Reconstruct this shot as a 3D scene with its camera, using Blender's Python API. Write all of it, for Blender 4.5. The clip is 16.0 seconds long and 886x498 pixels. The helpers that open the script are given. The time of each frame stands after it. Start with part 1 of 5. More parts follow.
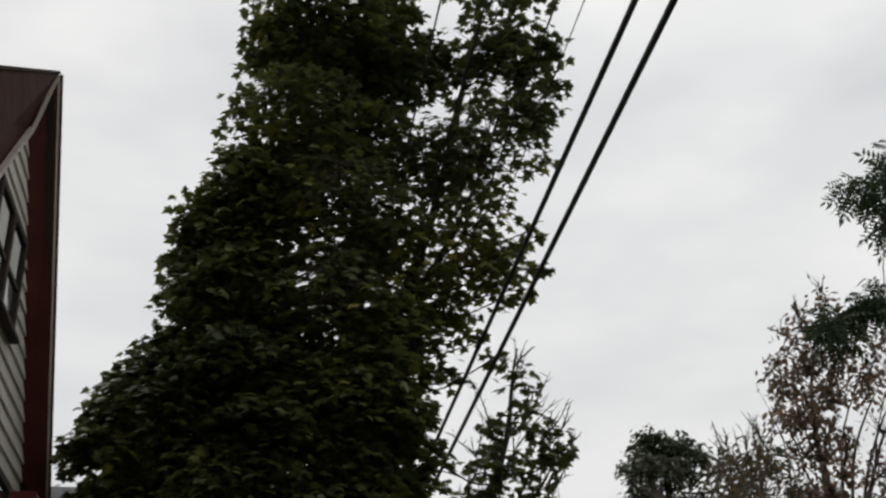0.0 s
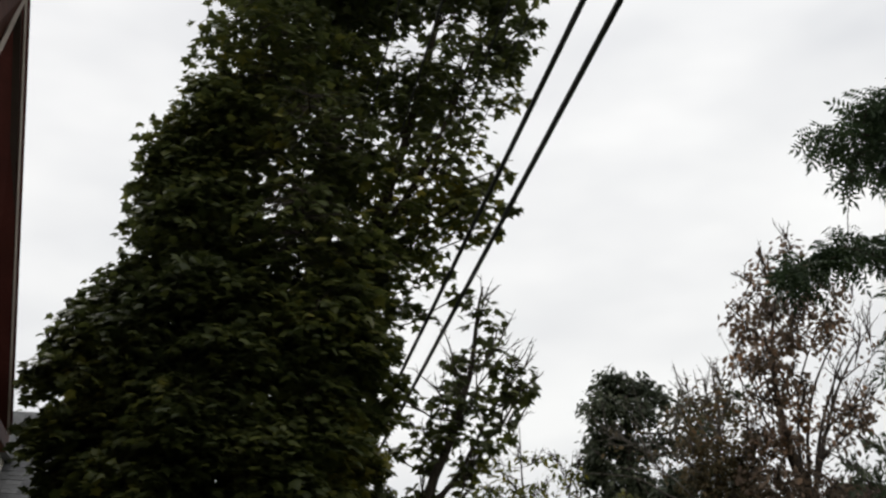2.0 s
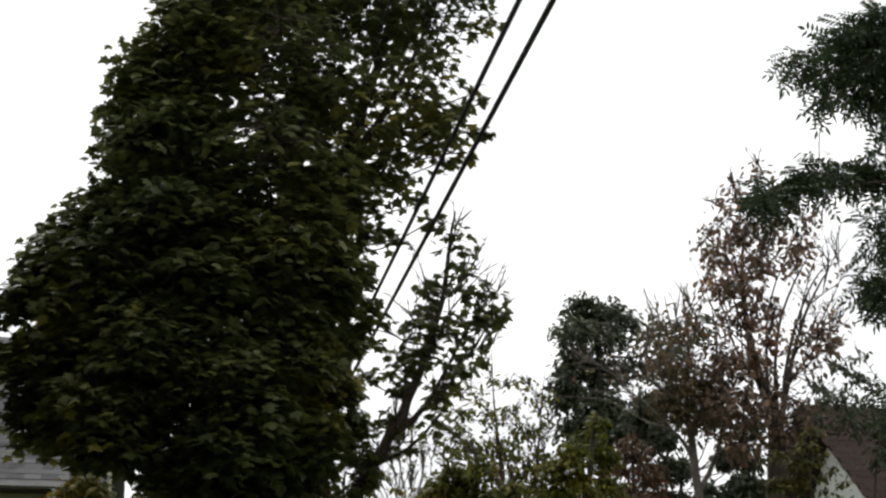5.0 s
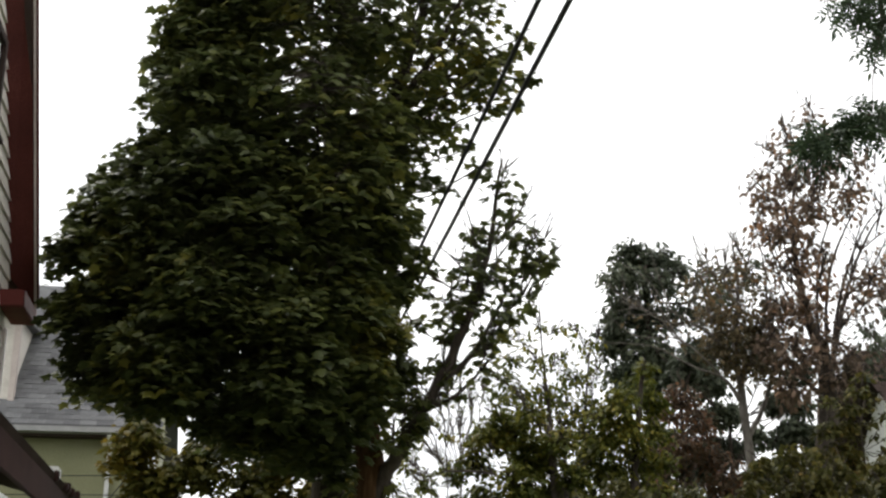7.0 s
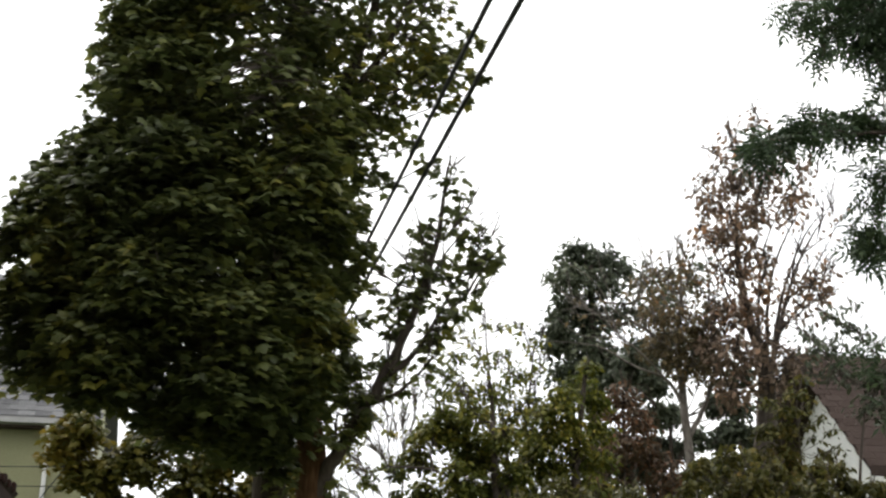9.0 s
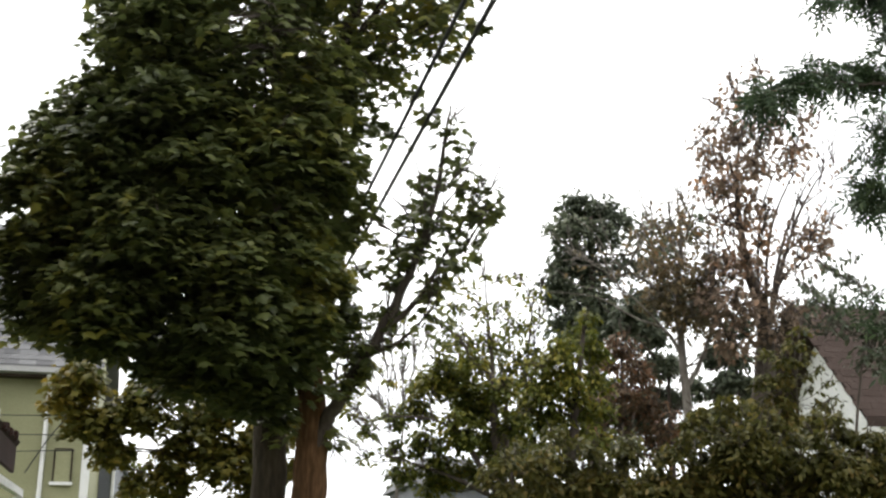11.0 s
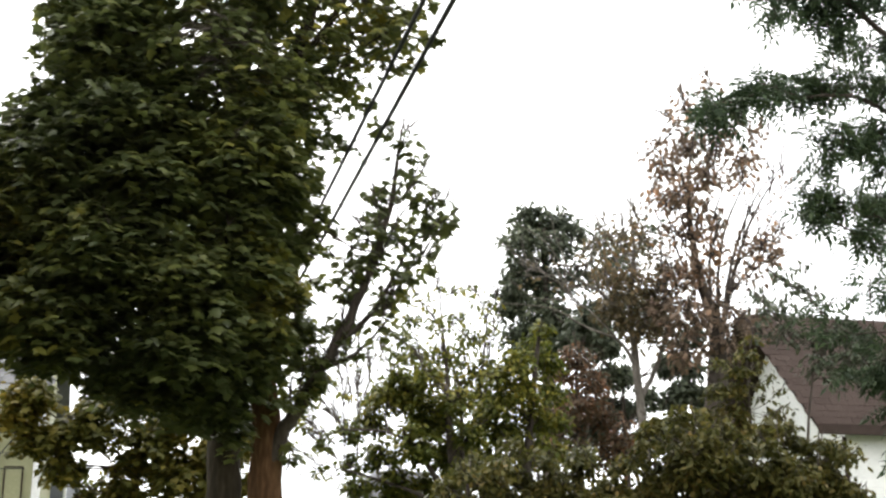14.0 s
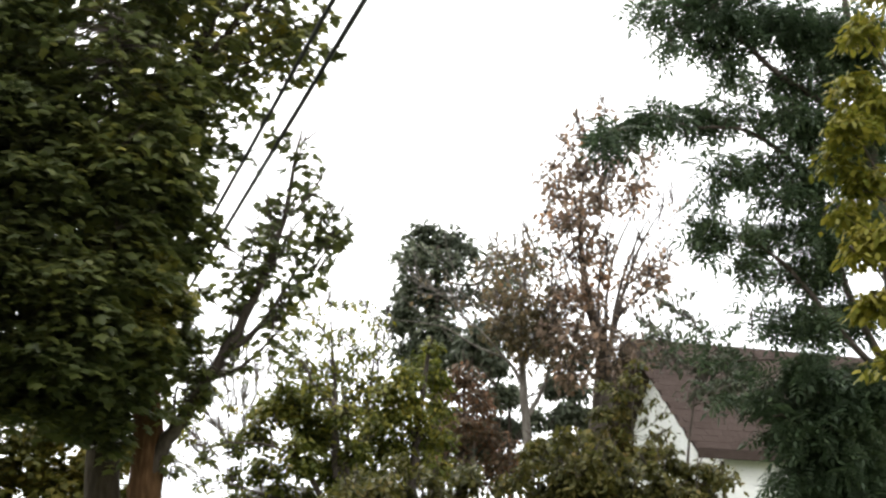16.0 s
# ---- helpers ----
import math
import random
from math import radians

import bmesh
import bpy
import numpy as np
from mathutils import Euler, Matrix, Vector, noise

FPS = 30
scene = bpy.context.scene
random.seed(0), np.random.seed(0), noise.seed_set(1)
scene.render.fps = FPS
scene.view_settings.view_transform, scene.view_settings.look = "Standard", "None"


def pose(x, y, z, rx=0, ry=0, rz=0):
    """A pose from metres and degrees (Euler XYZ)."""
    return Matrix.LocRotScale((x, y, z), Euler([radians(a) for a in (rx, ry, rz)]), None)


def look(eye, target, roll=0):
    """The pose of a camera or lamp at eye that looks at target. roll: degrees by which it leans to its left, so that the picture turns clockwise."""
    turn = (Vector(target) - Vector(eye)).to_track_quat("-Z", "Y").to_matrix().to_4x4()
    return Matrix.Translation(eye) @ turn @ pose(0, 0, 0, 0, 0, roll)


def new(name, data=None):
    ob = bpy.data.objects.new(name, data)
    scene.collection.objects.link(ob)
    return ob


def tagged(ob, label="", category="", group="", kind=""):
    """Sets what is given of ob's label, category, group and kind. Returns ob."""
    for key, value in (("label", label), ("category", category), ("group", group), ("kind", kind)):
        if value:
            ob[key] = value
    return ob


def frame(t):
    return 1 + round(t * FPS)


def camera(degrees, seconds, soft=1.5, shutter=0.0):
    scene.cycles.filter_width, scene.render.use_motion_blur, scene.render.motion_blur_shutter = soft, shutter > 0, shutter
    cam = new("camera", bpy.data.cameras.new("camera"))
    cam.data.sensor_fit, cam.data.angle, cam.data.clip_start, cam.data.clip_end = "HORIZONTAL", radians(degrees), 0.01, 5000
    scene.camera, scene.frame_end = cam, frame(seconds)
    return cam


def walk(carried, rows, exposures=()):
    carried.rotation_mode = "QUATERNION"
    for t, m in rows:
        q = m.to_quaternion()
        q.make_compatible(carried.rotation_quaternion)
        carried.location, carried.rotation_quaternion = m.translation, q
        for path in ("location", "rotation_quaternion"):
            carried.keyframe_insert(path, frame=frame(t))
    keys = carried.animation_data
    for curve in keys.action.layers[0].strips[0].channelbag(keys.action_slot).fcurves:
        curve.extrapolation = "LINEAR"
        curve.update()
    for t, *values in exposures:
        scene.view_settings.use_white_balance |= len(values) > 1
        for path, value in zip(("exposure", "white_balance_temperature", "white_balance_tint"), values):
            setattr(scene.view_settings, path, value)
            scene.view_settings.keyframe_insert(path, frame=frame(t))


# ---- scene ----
cam = camera(39.78, 16.0, soft=2.4, shutter=0.25)
PATH = [
    (0.0, pose(0, 0, 1.6, 117.00, 0.80, 0.00)),
    (0.5, pose(0, 0, 1.6, 115.93, 0.46, 1.73)),
    (1.0, pose(0, 0, 1.6, 115.88, 0.20, 0.57)),
    (1.5, pose(0, 0, 1.6, 114.90, 0.00, -1.25)),
    (2.0, pose(0, 0, 1.6, 114.02, -0.07, -2.07)),
    (2.5, pose(0, 0, 1.6, 113.16, -0.08, -2.75)),
    (3.0, pose(0, 0, 1.6, 113.50, 0.17, -2.75)),
    (3.5, pose(0, 0, 1.6, 113.22, 0.30, -2.61)),
    (3.7, pose(0, 0, 1.6, 112.75, 0.62, -2.49)),
    (5.8, pose(0, 0, 1.6, 109.62, 0.16, -3.57)),
    (6.0, pose(0, 0, 1.6, 109.36, 0.16, -3.18)),
    (6.5, pose(0, 0, 1.6, 108.45, -0.04, -1.95)),
    (7.0, pose(0, 0, 1.6, 108.05, 0.03, -1.05)),
    (7.5, pose(0, 0, 1.6, 107.88, 0.05, -1.32)),
    (8.0, pose(0, 0, 1.6, 107.79, -0.08, -2.10)),
    (8.5, pose(0, 0, 1.6, 107.67, -0.12, -3.57)),
    (9.0, pose(0, 0, 1.6, 107.88, -0.36, -3.79)),
    (9.5, pose(0, 0, 1.6, 107.76, -0.33, -4.43)),
    (9.7, pose(0, 0, 1.6, 107.06, -0.57, -3.80)),
    (11.8, pose(0, 0, 1.6, 105.49, -0.44, -3.87)),
    (12.0, pose(0, 0, 1.6, 105.69, -0.67, -4.01)),
    (12.5, pose(0, 0, 1.6, 105.92, -0.63, -4.02)),
    (13.0, pose(0, 0, 1.6, 106.11, -0.10, -3.84)),
    (13.5, pose(0, 0, 1.6, 106.11, 0.22, -4.90)),
    (14.0, pose(0, 0, 1.6, 106.15, 0.46, -5.79)),
    (14.5, pose(0, 0, 1.6, 105.94, 0.29, -6.77)),
    (15.0, pose(0, 0, 1.6, 106.08, 0.14, -8.00)),
    (15.5, pose(0, 0, 1.6, 106.13, -0.06, -9.56)),
    (16.0, pose(0, 0, 1.6, 106.89, -0.18, -11.19)),
]
walk(cam, PATH, exposures=[(0.0, 0.1), (1.0, 0.22), (3.0, 0.4), (3.7, 0.48), (6.0, 1.0), (9.0, 1.52), (12.5, 2.08), (16.0, 2.18)])

# ---- sky and light: overcast ----
world = bpy.data.worlds.new("overcast_sky")
scene.world = world
world.use_nodes = True
wn, wl = world.node_tree.nodes, world.node_tree.links
wn.clear()
sky = wn.new("ShaderNodeTexSky")
sky.sky_type = 'NISHITA'
sky.sun_disc = False
sky.sun_elevation, sky.sun_rotation = radians(48), radians(-25)
sky_bg = wn.new("ShaderNodeBackground")
sky_bg.inputs[1].default_value = 0.1
wl.new(sky.outputs[0], sky_bg.inputs[0])
wcoord = wn.new("ShaderNodeTexCoord")
wmap = wn.new("ShaderNodeMapping")
wmap.inputs["Scale"].default_value = (1.3, 1.3, 3.2)
wnoise = wn.new("ShaderNodeTexNoise")
wnoise.inputs["Scale"].default_value = 1.9
wnoise.inputs["Detail"].default_value = 4
wramp = wn.new("ShaderNodeValToRGB")
wramp.color_ramp.elements[0].position, wramp.color_ramp.elements[1].position = 0.36, 0.64
wramp.color_ramp.elements[0].color = (0.62, 0.625, 0.635, 1)
wramp.color_ramp.elements[1].color = (0.85, 0.845, 0.825, 1)
cloud_bg = wn.new("ShaderNodeBackground")
cloud_bg.inputs[1].default_value = 1.0
wmix = wn.new("ShaderNodeMixShader")
wmix.inputs[0].default_value = 0.94
wout = wn.new("ShaderNodeOutputWorld")
wl.new(wcoord.outputs["Generated"], wmap.inputs[0])
wl.new(wmap.outputs[0], wnoise.inputs["Vector"])
wl.new(wnoise.outputs[0], wramp.inputs[0])
wsep = wn.new("ShaderNodeSeparateXYZ")          # an overcast sky is brighter towards the zenith
wl.new(wcoord.outputs["Generated"], wsep.inputs[0])
wgrad = wn.new("ShaderNodeMath")
wgrad.operation = 'MULTIPLY_ADD'
wgrad.inputs[1].default_value, wgrad.inputs[2].default_value = 0.42, 0.80
wl.new(wsep.outputs["Z"], wgrad.inputs[0])
wl.new(wgrad.outputs[0], cloud_bg.inputs[1])
wl.new(wramp.outputs[0], cloud_bg.inputs[0])
wl.new(sky_bg.outputs[0], wmix.inputs[1])
wl.new(cloud_bg.outputs[0], wmix.inputs[2])
wl.new(wmix.outputs[0], wout.inputs[0])
sun_data = bpy.data.lights.new("sun", 'SUN')
sun_data.energy, sun_data.angle, sun_data.color = 0.6, radians(25), (1.0, 0.97, 0.93)
sun = new("sun", sun_data)
sun.matrix_world = look((-8, 16, 20), (0, 0, 0))

# ---- materials ----
def ramp_of(nodes, links, source, stops):
    r = nodes.new("ShaderNodeValToRGB")
    while len(r.color_ramp.elements) < len(stops):
        r.color_ramp.elements.new(0.5)
    for el, (p, c) in zip(r.color_ramp.elements, stops):
        el.position, el.color = p, (*c, 1)
    links.new(source, r.inputs[0])
    return r.outputs[0]


def surface(name, stops, scale=6.0, rough=0.7, bump=0.3, fine=40.0, stretch=(1, 1, 1), vary=0.0, spec=0.3):
    """Two-scale noise colour with relief, slight change from piece to piece."""
    m = bpy.data.materials.new(name)
    m.use_nodes = True
    n, l = m.node_tree.nodes, m.node_tree.links
    b = n["Principled BSDF"]
    b.inputs["Roughness"].default_value = rough
    b.inputs["Specular IOR Level"].default_value = spec
    co = n.new("ShaderNodeTexCoord")
    mp = n.new("ShaderNodeMapping")
    mp.inputs["Scale"].default_value = stretch
    l.new(co.outputs["Object"], mp.inputs[0])
    big, small = n.new("ShaderNodeTexNoise"), n.new("ShaderNodeTexNoise")
    big.inputs["Scale"].default_value, small.inputs["Scale"].default_value = scale, fine
    big.inputs["Detail"].default_value = small.inputs["Detail"].default_value = 4
    l.new(mp.outputs[0], big.inputs["Vector"])
    l.new(mp.outputs[0], small.inputs["Vector"])
    mixed = n.new("ShaderNodeMath")
    mixed.operation = 'MULTIPLY_ADD'
    mixed.inputs[1].default_value = 0.45
    l.new(small.outputs[0], mixed.inputs[0])
    part_big = n.new("ShaderNodeMath")
    part_big.operation = 'MULTIPLY'
    part_big.inputs[1].default_value = 0.55
    l.new(big.outputs[0], part_big.inputs[0])
    l.new(part_big.outputs[0], mixed.inputs[2])
    value = mixed.outputs[0]
    if vary:
        info = n.new("ShaderNodeObjectInfo")
        off = n.new("ShaderNodeMath")
        off.operation = 'MULTIPLY_ADD'
        off.inputs[1].default_value = vary
        l.new(info.outputs["Random"], off.inputs[0])
        l.new(value, off.inputs[2])
        sub = n.new("ShaderNodeMath")
        sub.operation = 'SUBTRACT'
        sub.inputs[1].default_value = vary / 2
        l.new(off.outputs[0], sub.inputs[0])
        value = sub.outputs[0]
    l.new(ramp_of(n, l, value, stops), b.inputs["Base Color"])
    bp = n.new("ShaderNodeBump")
    bp.inputs["Strength"].default_value = bump
    bp.inputs["Distance"].default_value = 0.02
    l.new(small.outputs[0], bp.inputs["Height"])
    l.new(bp.outputs[0], b.inputs["Normal"])
    return m


def foliage(name, stops, patch=0.8, rough=0.5, trans=0.38, spec=0.12):
    """Leaves: colour from leaf to leaf and bough to bough, some light through the blade."""
    m = bpy.data.materials.new(name)
    m.use_nodes = True
    n, l = m.node_tree.nodes, m.node_tree.links
    b = n["Principled BSDF"]
    b.inputs["Roughness"].default_value = rough
    b.inputs["Specular IOR Level"].default_value = spec
    geo, co = n.new("ShaderNodeNewGeometry"), n.new("ShaderNodeTexCoord")
    nz = n.new("ShaderNodeTexNoise")
    nz.inputs["Scale"].default_value = patch
    nz.inputs["Detail"].default_value = 2
    l.new(co.outputs["Object"], nz.inputs["Vector"])
    a = n.new("ShaderNodeMath")
    a.operation = 'MULTIPLY_ADD'
    a.inputs[1].default_value = 0.5
    l.new(geo.outputs["Random Per Island"], a.inputs[0])
    s = n.new("ShaderNodeMath")
    s.operation = 'MULTIPLY_ADD'
    s.inputs[1].default_value, s.inputs[2].default_value = 1.1, -0.3
    l.new(nz.outputs[0], s.inputs[0])
    l.new(s.outputs[0], a.inputs[2])
    col = ramp_of(n, l, a.outputs[0], stops)
    l.new(col, b.inputs["Base Color"])
    t = n.new("ShaderNodeBsdfTranslucent")
    l.new(col, t.inputs[0])
    mx = n.new("ShaderNodeMixShader")
    mx.inputs[0].default_value = trans
    l.new(b.outputs[0], mx.inputs[1])
    l.new(t.outputs[0], mx.inputs[2])
    l.new(mx.outputs[0], n["Material Output"].inputs[0])
    return m


def glass_pane(name, tint):
    m = bpy.data.materials.new(name)
    m.use_nodes = True
    b = m.node_tree.nodes["Principled BSDF"]
    b.inputs["Base Color"].default_value = (*tint, 1)
    b.inputs["Roughness"].default_value = 0.06
    b.inputs["Specular IOR Level"].default_value = 0.8
    return m


SIDING = surface("aged_siding", [(0.3, (0.46, 0.43, 0.38)), (0.5, (0.60, 0.565, 0.51)), (0.7, (0.70, 0.66, 0.60))], 1.4, 0.6, 0.15, 30, (1, 0.3, 3), 0.12)
BROWN_PLANK = surface("brown_soffit_boards", [(0.3, (0.036, 0.014, 0.010)), (0.5, (0.066, 0.024, 0.017)), (0.7, (0.105, 0.042, 0.030))], 2.0, 0.7, 0.35, 9, (0.4, 0.4, 5.0), spec=0.08)
PORCH_BROWN = surface("dark_porch_paint", [(0.3, (0.024, 0.013, 0.012)), (0.7, (0.052, 0.027, 0.024))], 3.0, 0.65, 0.2, 40, spec=0.08)
BROWN = surface("brown_trim_paint", [(0.3, (0.050, 0.016, 0.013)), (0.55, (0.075, 0.022, 0.018)), (0.75, (0.11, 0.038, 0.03))], 2.5, 0.65, 0.2, 50, spec=0.08)
RED_TRIM = surface("dark_red_trim_paint", [(0.3, (0.085, 0.020, 0.017)), (0.7, (0.13, 0.034, 0.028))], 3.0, 0.6, 0.2, 50, spec=0.1)
PALE_TRIM = surface("pale_pink_trim", [(0.3, (0.40, 0.34, 0.31)), (0.7, (0.58, 0.51, 0.47))], 3.0, 0.55, 0.15, 40)
WINDOW_DARK = surface("dark_window_frame", [(0.3, (0.024, 0.016, 0.013)), (0.7, (0.050, 0.034, 0.028))], 5.0, 0.6, 0.1, 50, spec=0.1)
GLASS = glass_pane("window_glass", (0.03, 0.033, 0.035))
CURTAIN = surface("pale_blind", [(0.3, (0.55, 0.55, 0.52)), (0.7, (0.72, 0.72, 0.69))], 8.0, 0.8, 0.1, 60)
GREEN_WALL = surface("olive_green_paint", [(0.3, (0.19, 0.19, 0.105)), (0.55, (0.25, 0.25, 0.145)), (0.75, (0.30, 0.295, 0.18))], 0.8, 0.65, 0.15, 25, (1, 1, 2), 0.08)
GREY_SHINGLE = surface("grey_asphalt_shingle", [(0.25, (0.065, 0.065, 0.068)), (0.5, (0.115, 0.115, 0.118)), (0.75, (0.19, 0.19, 0.192))], 3.0, 0.9, 0.5, 120, (1, 1, 1), 0.3)
BROWN_SHINGLE = surface("brown_asphalt_shingle", [(0.25, (0.030, 0.021, 0.018)), (0.5, (0.048, 0.035, 0.030)), (0.75, (0.07, 0.054, 0.047))], 2.0, 0.95, 0.5, 120, (1, 1, 1), 0.12, spec=0.05)
WHITE_PAINT = surface("white_house_paint", [(0.3, (0.60, 0.60, 0.58)), (0.55, (0.74, 0.74, 0.72)), (0.75, (0.80, 0.80, 0.79))], 1.5, 0.6, 0.1, 30, (1, 1, 1), 0.1)
METAL_WHITE = surface("white_gutter_metal", [(0.3, (0.55, 0.55, 0.54)), (0.6, (0.72, 0.72, 0.71)), (0.8, (0.78, 0.78, 0.77))], 4.0, 0.4, 0.1, 60)
GUTTER = surface("grey_gutter_metal", [(0.3, (0.17, 0.17, 0.168)), (0.7, (0.31, 0.31, 0.30))], 4.0, 0.45, 0.1, 60)
GREY_WALL = surface("slate_grey_wall", [(0.3, (0.10, 0.105, 0.12)), (0.7, (0.16, 0.165, 0.18))], 1.5, 0.7, 0.15, 30)
MAPLE_BARK = surface("dark_maple_bark", [(0.3, (0.018, 0.015, 0.012)), (0.5, (0.036, 0.030, 0.022)), (0.7, (0.07, 0.058, 0.042))], 5.0, 0.95, 1.0, 28, (1, 1, 0.22), spec=0.05)
WARM_BARK = surface("warm_brown_bark", [(0.3, (0.030, 0.017, 0.010)), (0.5, (0.072, 0.040, 0.021)), (0.7, (0.14, 0.080, 0.042))], 5.0, 0.95, 1.0, 28, (1, 1, 0.22), spec=0.05)
TWIG_BARK = surface("dark_twig_bark", [(0.3, (0.03, 0.025, 0.02)), (0.7, (0.075, 0.06, 0.048))], 6.0, 0.9, 0.4, 40)
GREY_BARK = surface("grey_bark", [(0.3, (0.06, 0.052, 0.045)), (0.5, (0.12, 0.105, 0.092)), (0.7, (0.21, 0.19, 0.17))], 5.0, 0.9, 0.6, 30, (1, 1, 0.3), spec=0.1)
BROWN_BARK = surface("grey_brown_bark", [(0.3, (0.032, 0.026, 0.022)), (0.7, (0.095, 0.078, 0.066))], 5.0, 0.9, 0.6, 30, (1, 1, 0.3), spec=0.1)
CABLE = surface("black_cable_sheath", [(0.3, (0.012, 0.012, 0.013)), (0.7, (0.025, 0.025, 0.026))], 4.0, 0.6, 0.1, 60)
GRASS = surface("short_grass", [(0.3, (0.03, 0.045, 0.015)), (0.5, (0.055, 0.075, 0.025)), (0.7, (0.10, 0.10, 0.045))], 0.3, 0.95, 0.6, 18)
MAPLE_LEAF = foliage("maple_leaves", [(0.1, (0.042, 0.052, 0.020)), (0.45, (0.066, 0.079, 0.026)), (0.7, (0.105, 0.115, 0.030)), (0.95, (0.22, 0.19, 0.035))], 0.7, rough=0.45, trans=0.42, spec=0.3)
AMBER_LEAF = foliage("amber_green_leaves", [(0.1, (0.038, 0.042, 0.010)), (0.45, (0.075, 0.074, 0.014)), (0.7, (0.125, 0.105, 0.018)), (0.95, (0.21, 0.145, 0.025))], 0.7)
BROWN_LEAF = foliage("withered_brown_leaves", [(0.1, (0.075, 0.056, 0.042)), (0.4, (0.13, 0.096, 0.070)), (0.7, (0.20, 0.14, 0.10)), (0.97, (0.34, 0.17, 0.08))], 0.6)
DARK_LEAF = foliage("dark_green_leaves", [(0.1, (0.034, 0.044, 0.030)), (0.6, (0.070, 0.082, 0.052)), (0.95, (0.125, 0.135, 0.085))], 0.5)
YELLOW_LEAF = foliage("yellow_green_leaves", [(0.1, (0.038, 0.050, 0.012)), (0.45, (0.078, 0.090, 0.018)), (0.75, (0.155, 0.145, 0.024)), (0.95, (0.29, 0.21, 0.034))], 0.7)
OLIVE_LEAF = foliage("faded_olive_brown_leaves", [(0.1, (0.05, 0.043, 0.024)), (0.45, (0.095, 0.078, 0.042)), (0.75, (0.15, 0.11, 0.06)), (0.97, (0.25, 0.13, 0.06))], 0.6)
RED_LEAF = foliage("dull_red_leaves", [(0.1, (0.050, 0.040, 0.027)), (0.5, (0.100, 0.070, 0.044)), (0.95, (0.20, 0.095, 0.050))], 0.6)
LOCUST_LEAF = foliage("locust_leaflets", [(0.1, (0.020, 0.032, 0.017)), (0.5, (0.036, 0.056, 0.028)), (0.95, (0.07, 0.095, 0.045))], 0.6)
SHRUB_LEAF = foliage("olive_shrub_leaves", [(0.1, (0.034, 0.038, 0.012)), (0.45, (0.064, 0.064, 0.018)), (0.7, (0.11, 0.098, 0.026)), (0.95, (0.19, 0.125, 0.04))], 0.8)
GOLD_LEAF = foliage("gold_green_leaves", [(0.1, (0.06, 0.075, 0.012)), (0.5, (0.14, 0.14, 0.02)), (0.95, (0.26, 0.22, 0.035))], 0.9)

# ---- mesh helpers ----
STREET = pose(0, 0, 0, 0, 0, 8.4)      # the houses and wires keep to the street's direction


def thing(name, label, category, group="", kind="", at=None):
    ob = new(name)
    ob.empty_display_size = 0.2
    ob.matrix_world = at if at is not None else Matrix()
    return tagged(ob, label, category, group, kind)


def mesh_from(name, verts, faces, material):
    me = bpy.data.meshes.new(name)
    me.from_pydata([tuple(v) for v in verts], [], [tuple(f) for f in faces])
    me.materials.append(material)
    me.update()
    return me


def part(name, bm, material, parent, label=""):
    me = bpy.data.meshes.new(name)
    bmesh.ops.recalc_face_normals(bm, faces=bm.faces)
    bm.to_mesh(me)
    bm.free()
    me.materials.append(material)
    ob = new(name, me)
    ob.parent = parent
    return tagged(ob, label)


def solid(corners, bevel=0.0):
    """A six-sided body from eight corners: four of the lower ring, four of the upper."""
    bm = bmesh.new()
    v = [bm.verts.new(c) for c in corners]
    for f in ((3, 2, 1, 0), (4, 5, 6, 7), (0, 1, 5, 4), (1, 2, 6, 5), (2, 3, 7, 6), (3, 0, 4, 7)):
        bm.faces.new([v[i] for i in f])
    bmesh.ops.recalc_face_normals(bm, faces=bm.faces)
    if bevel:
        bmesh.ops.bevel(bm, geom=bm.edges[:], offset=bevel, segments=2, affect='EDGES')
    return bm


def block(x0, x1, y0, y1, z0, z1, bevel=0.0):
    return solid([(x0, y0, z0), (x1, y0, z0), (x1, y1, z0), (x0, y1, z0), (x0, y0, z1), (x1, y0, z1), (x1, y1, z1), (x0, y1, z1)], bevel)


def tube(path, radii, sides=8):
    """Rings along a path; returns verts and faces."""
    path = [Vector(p) for p in path]
    verts, faces = [], []
    side = None
    for i, p in enumerate(path):
        d = (path[min(i + 1, len(path) - 1)] - path[max(i - 1, 0)]).normalized()
        if side is None:
            side = d.cross(Vector((0.31, 0.85, 0.42))).normalized()
        side = (side - d * side.dot(d)).normalized()
        other = d.cross(side)
        for k in range(sides):
            a = 2 * math.pi * k / sides
            verts.append(p + (side * math.cos(a) + other * math.sin(a)) * radii[i])
    for i in range(len(path) - 1):
        for k in range(sides):
            a, b = i * sides + k, i * sides + (k + 1) % sides
            faces.append((a, b, b + sides, a + sides))
    faces.append(tuple(range(sides - 1, -1, -1)))
    faces.append(tuple(range((len(path) - 1) * sides, len(path) * sides)))
    return verts, faces


def curve_path(points, steps=5, wobble=0.0, rnd=None):
    """A smooth line through the points, slightly crooked."""
    pts = [Vector(p) for p in points]
    out = []
    for i in range(len(pts) - 1):
        p0, p1, p2, p3 = pts[max(i - 1, 0)], pts[i], pts[i + 1], pts[min(i + 2, len(pts) - 1)]
        for s in range(steps):
            t = s / steps
            q = 0.5 * ((2 * p1) + (p2 - p0) * t + (2 * p0 - 5 * p1 + 4 * p2 - p3) * t * t + (3 * p1 - p0 - 3 * p2 + p3) * t ** 3)
            if wobble and (i or s):
                q = q + Vector((rnd.uniform(-1, 1), rnd.uniform(-1, 1), rnd.uniform(-0.5, 0.5))) * wobble
            out.append(q)
    out.append(pts[-1])
    return out


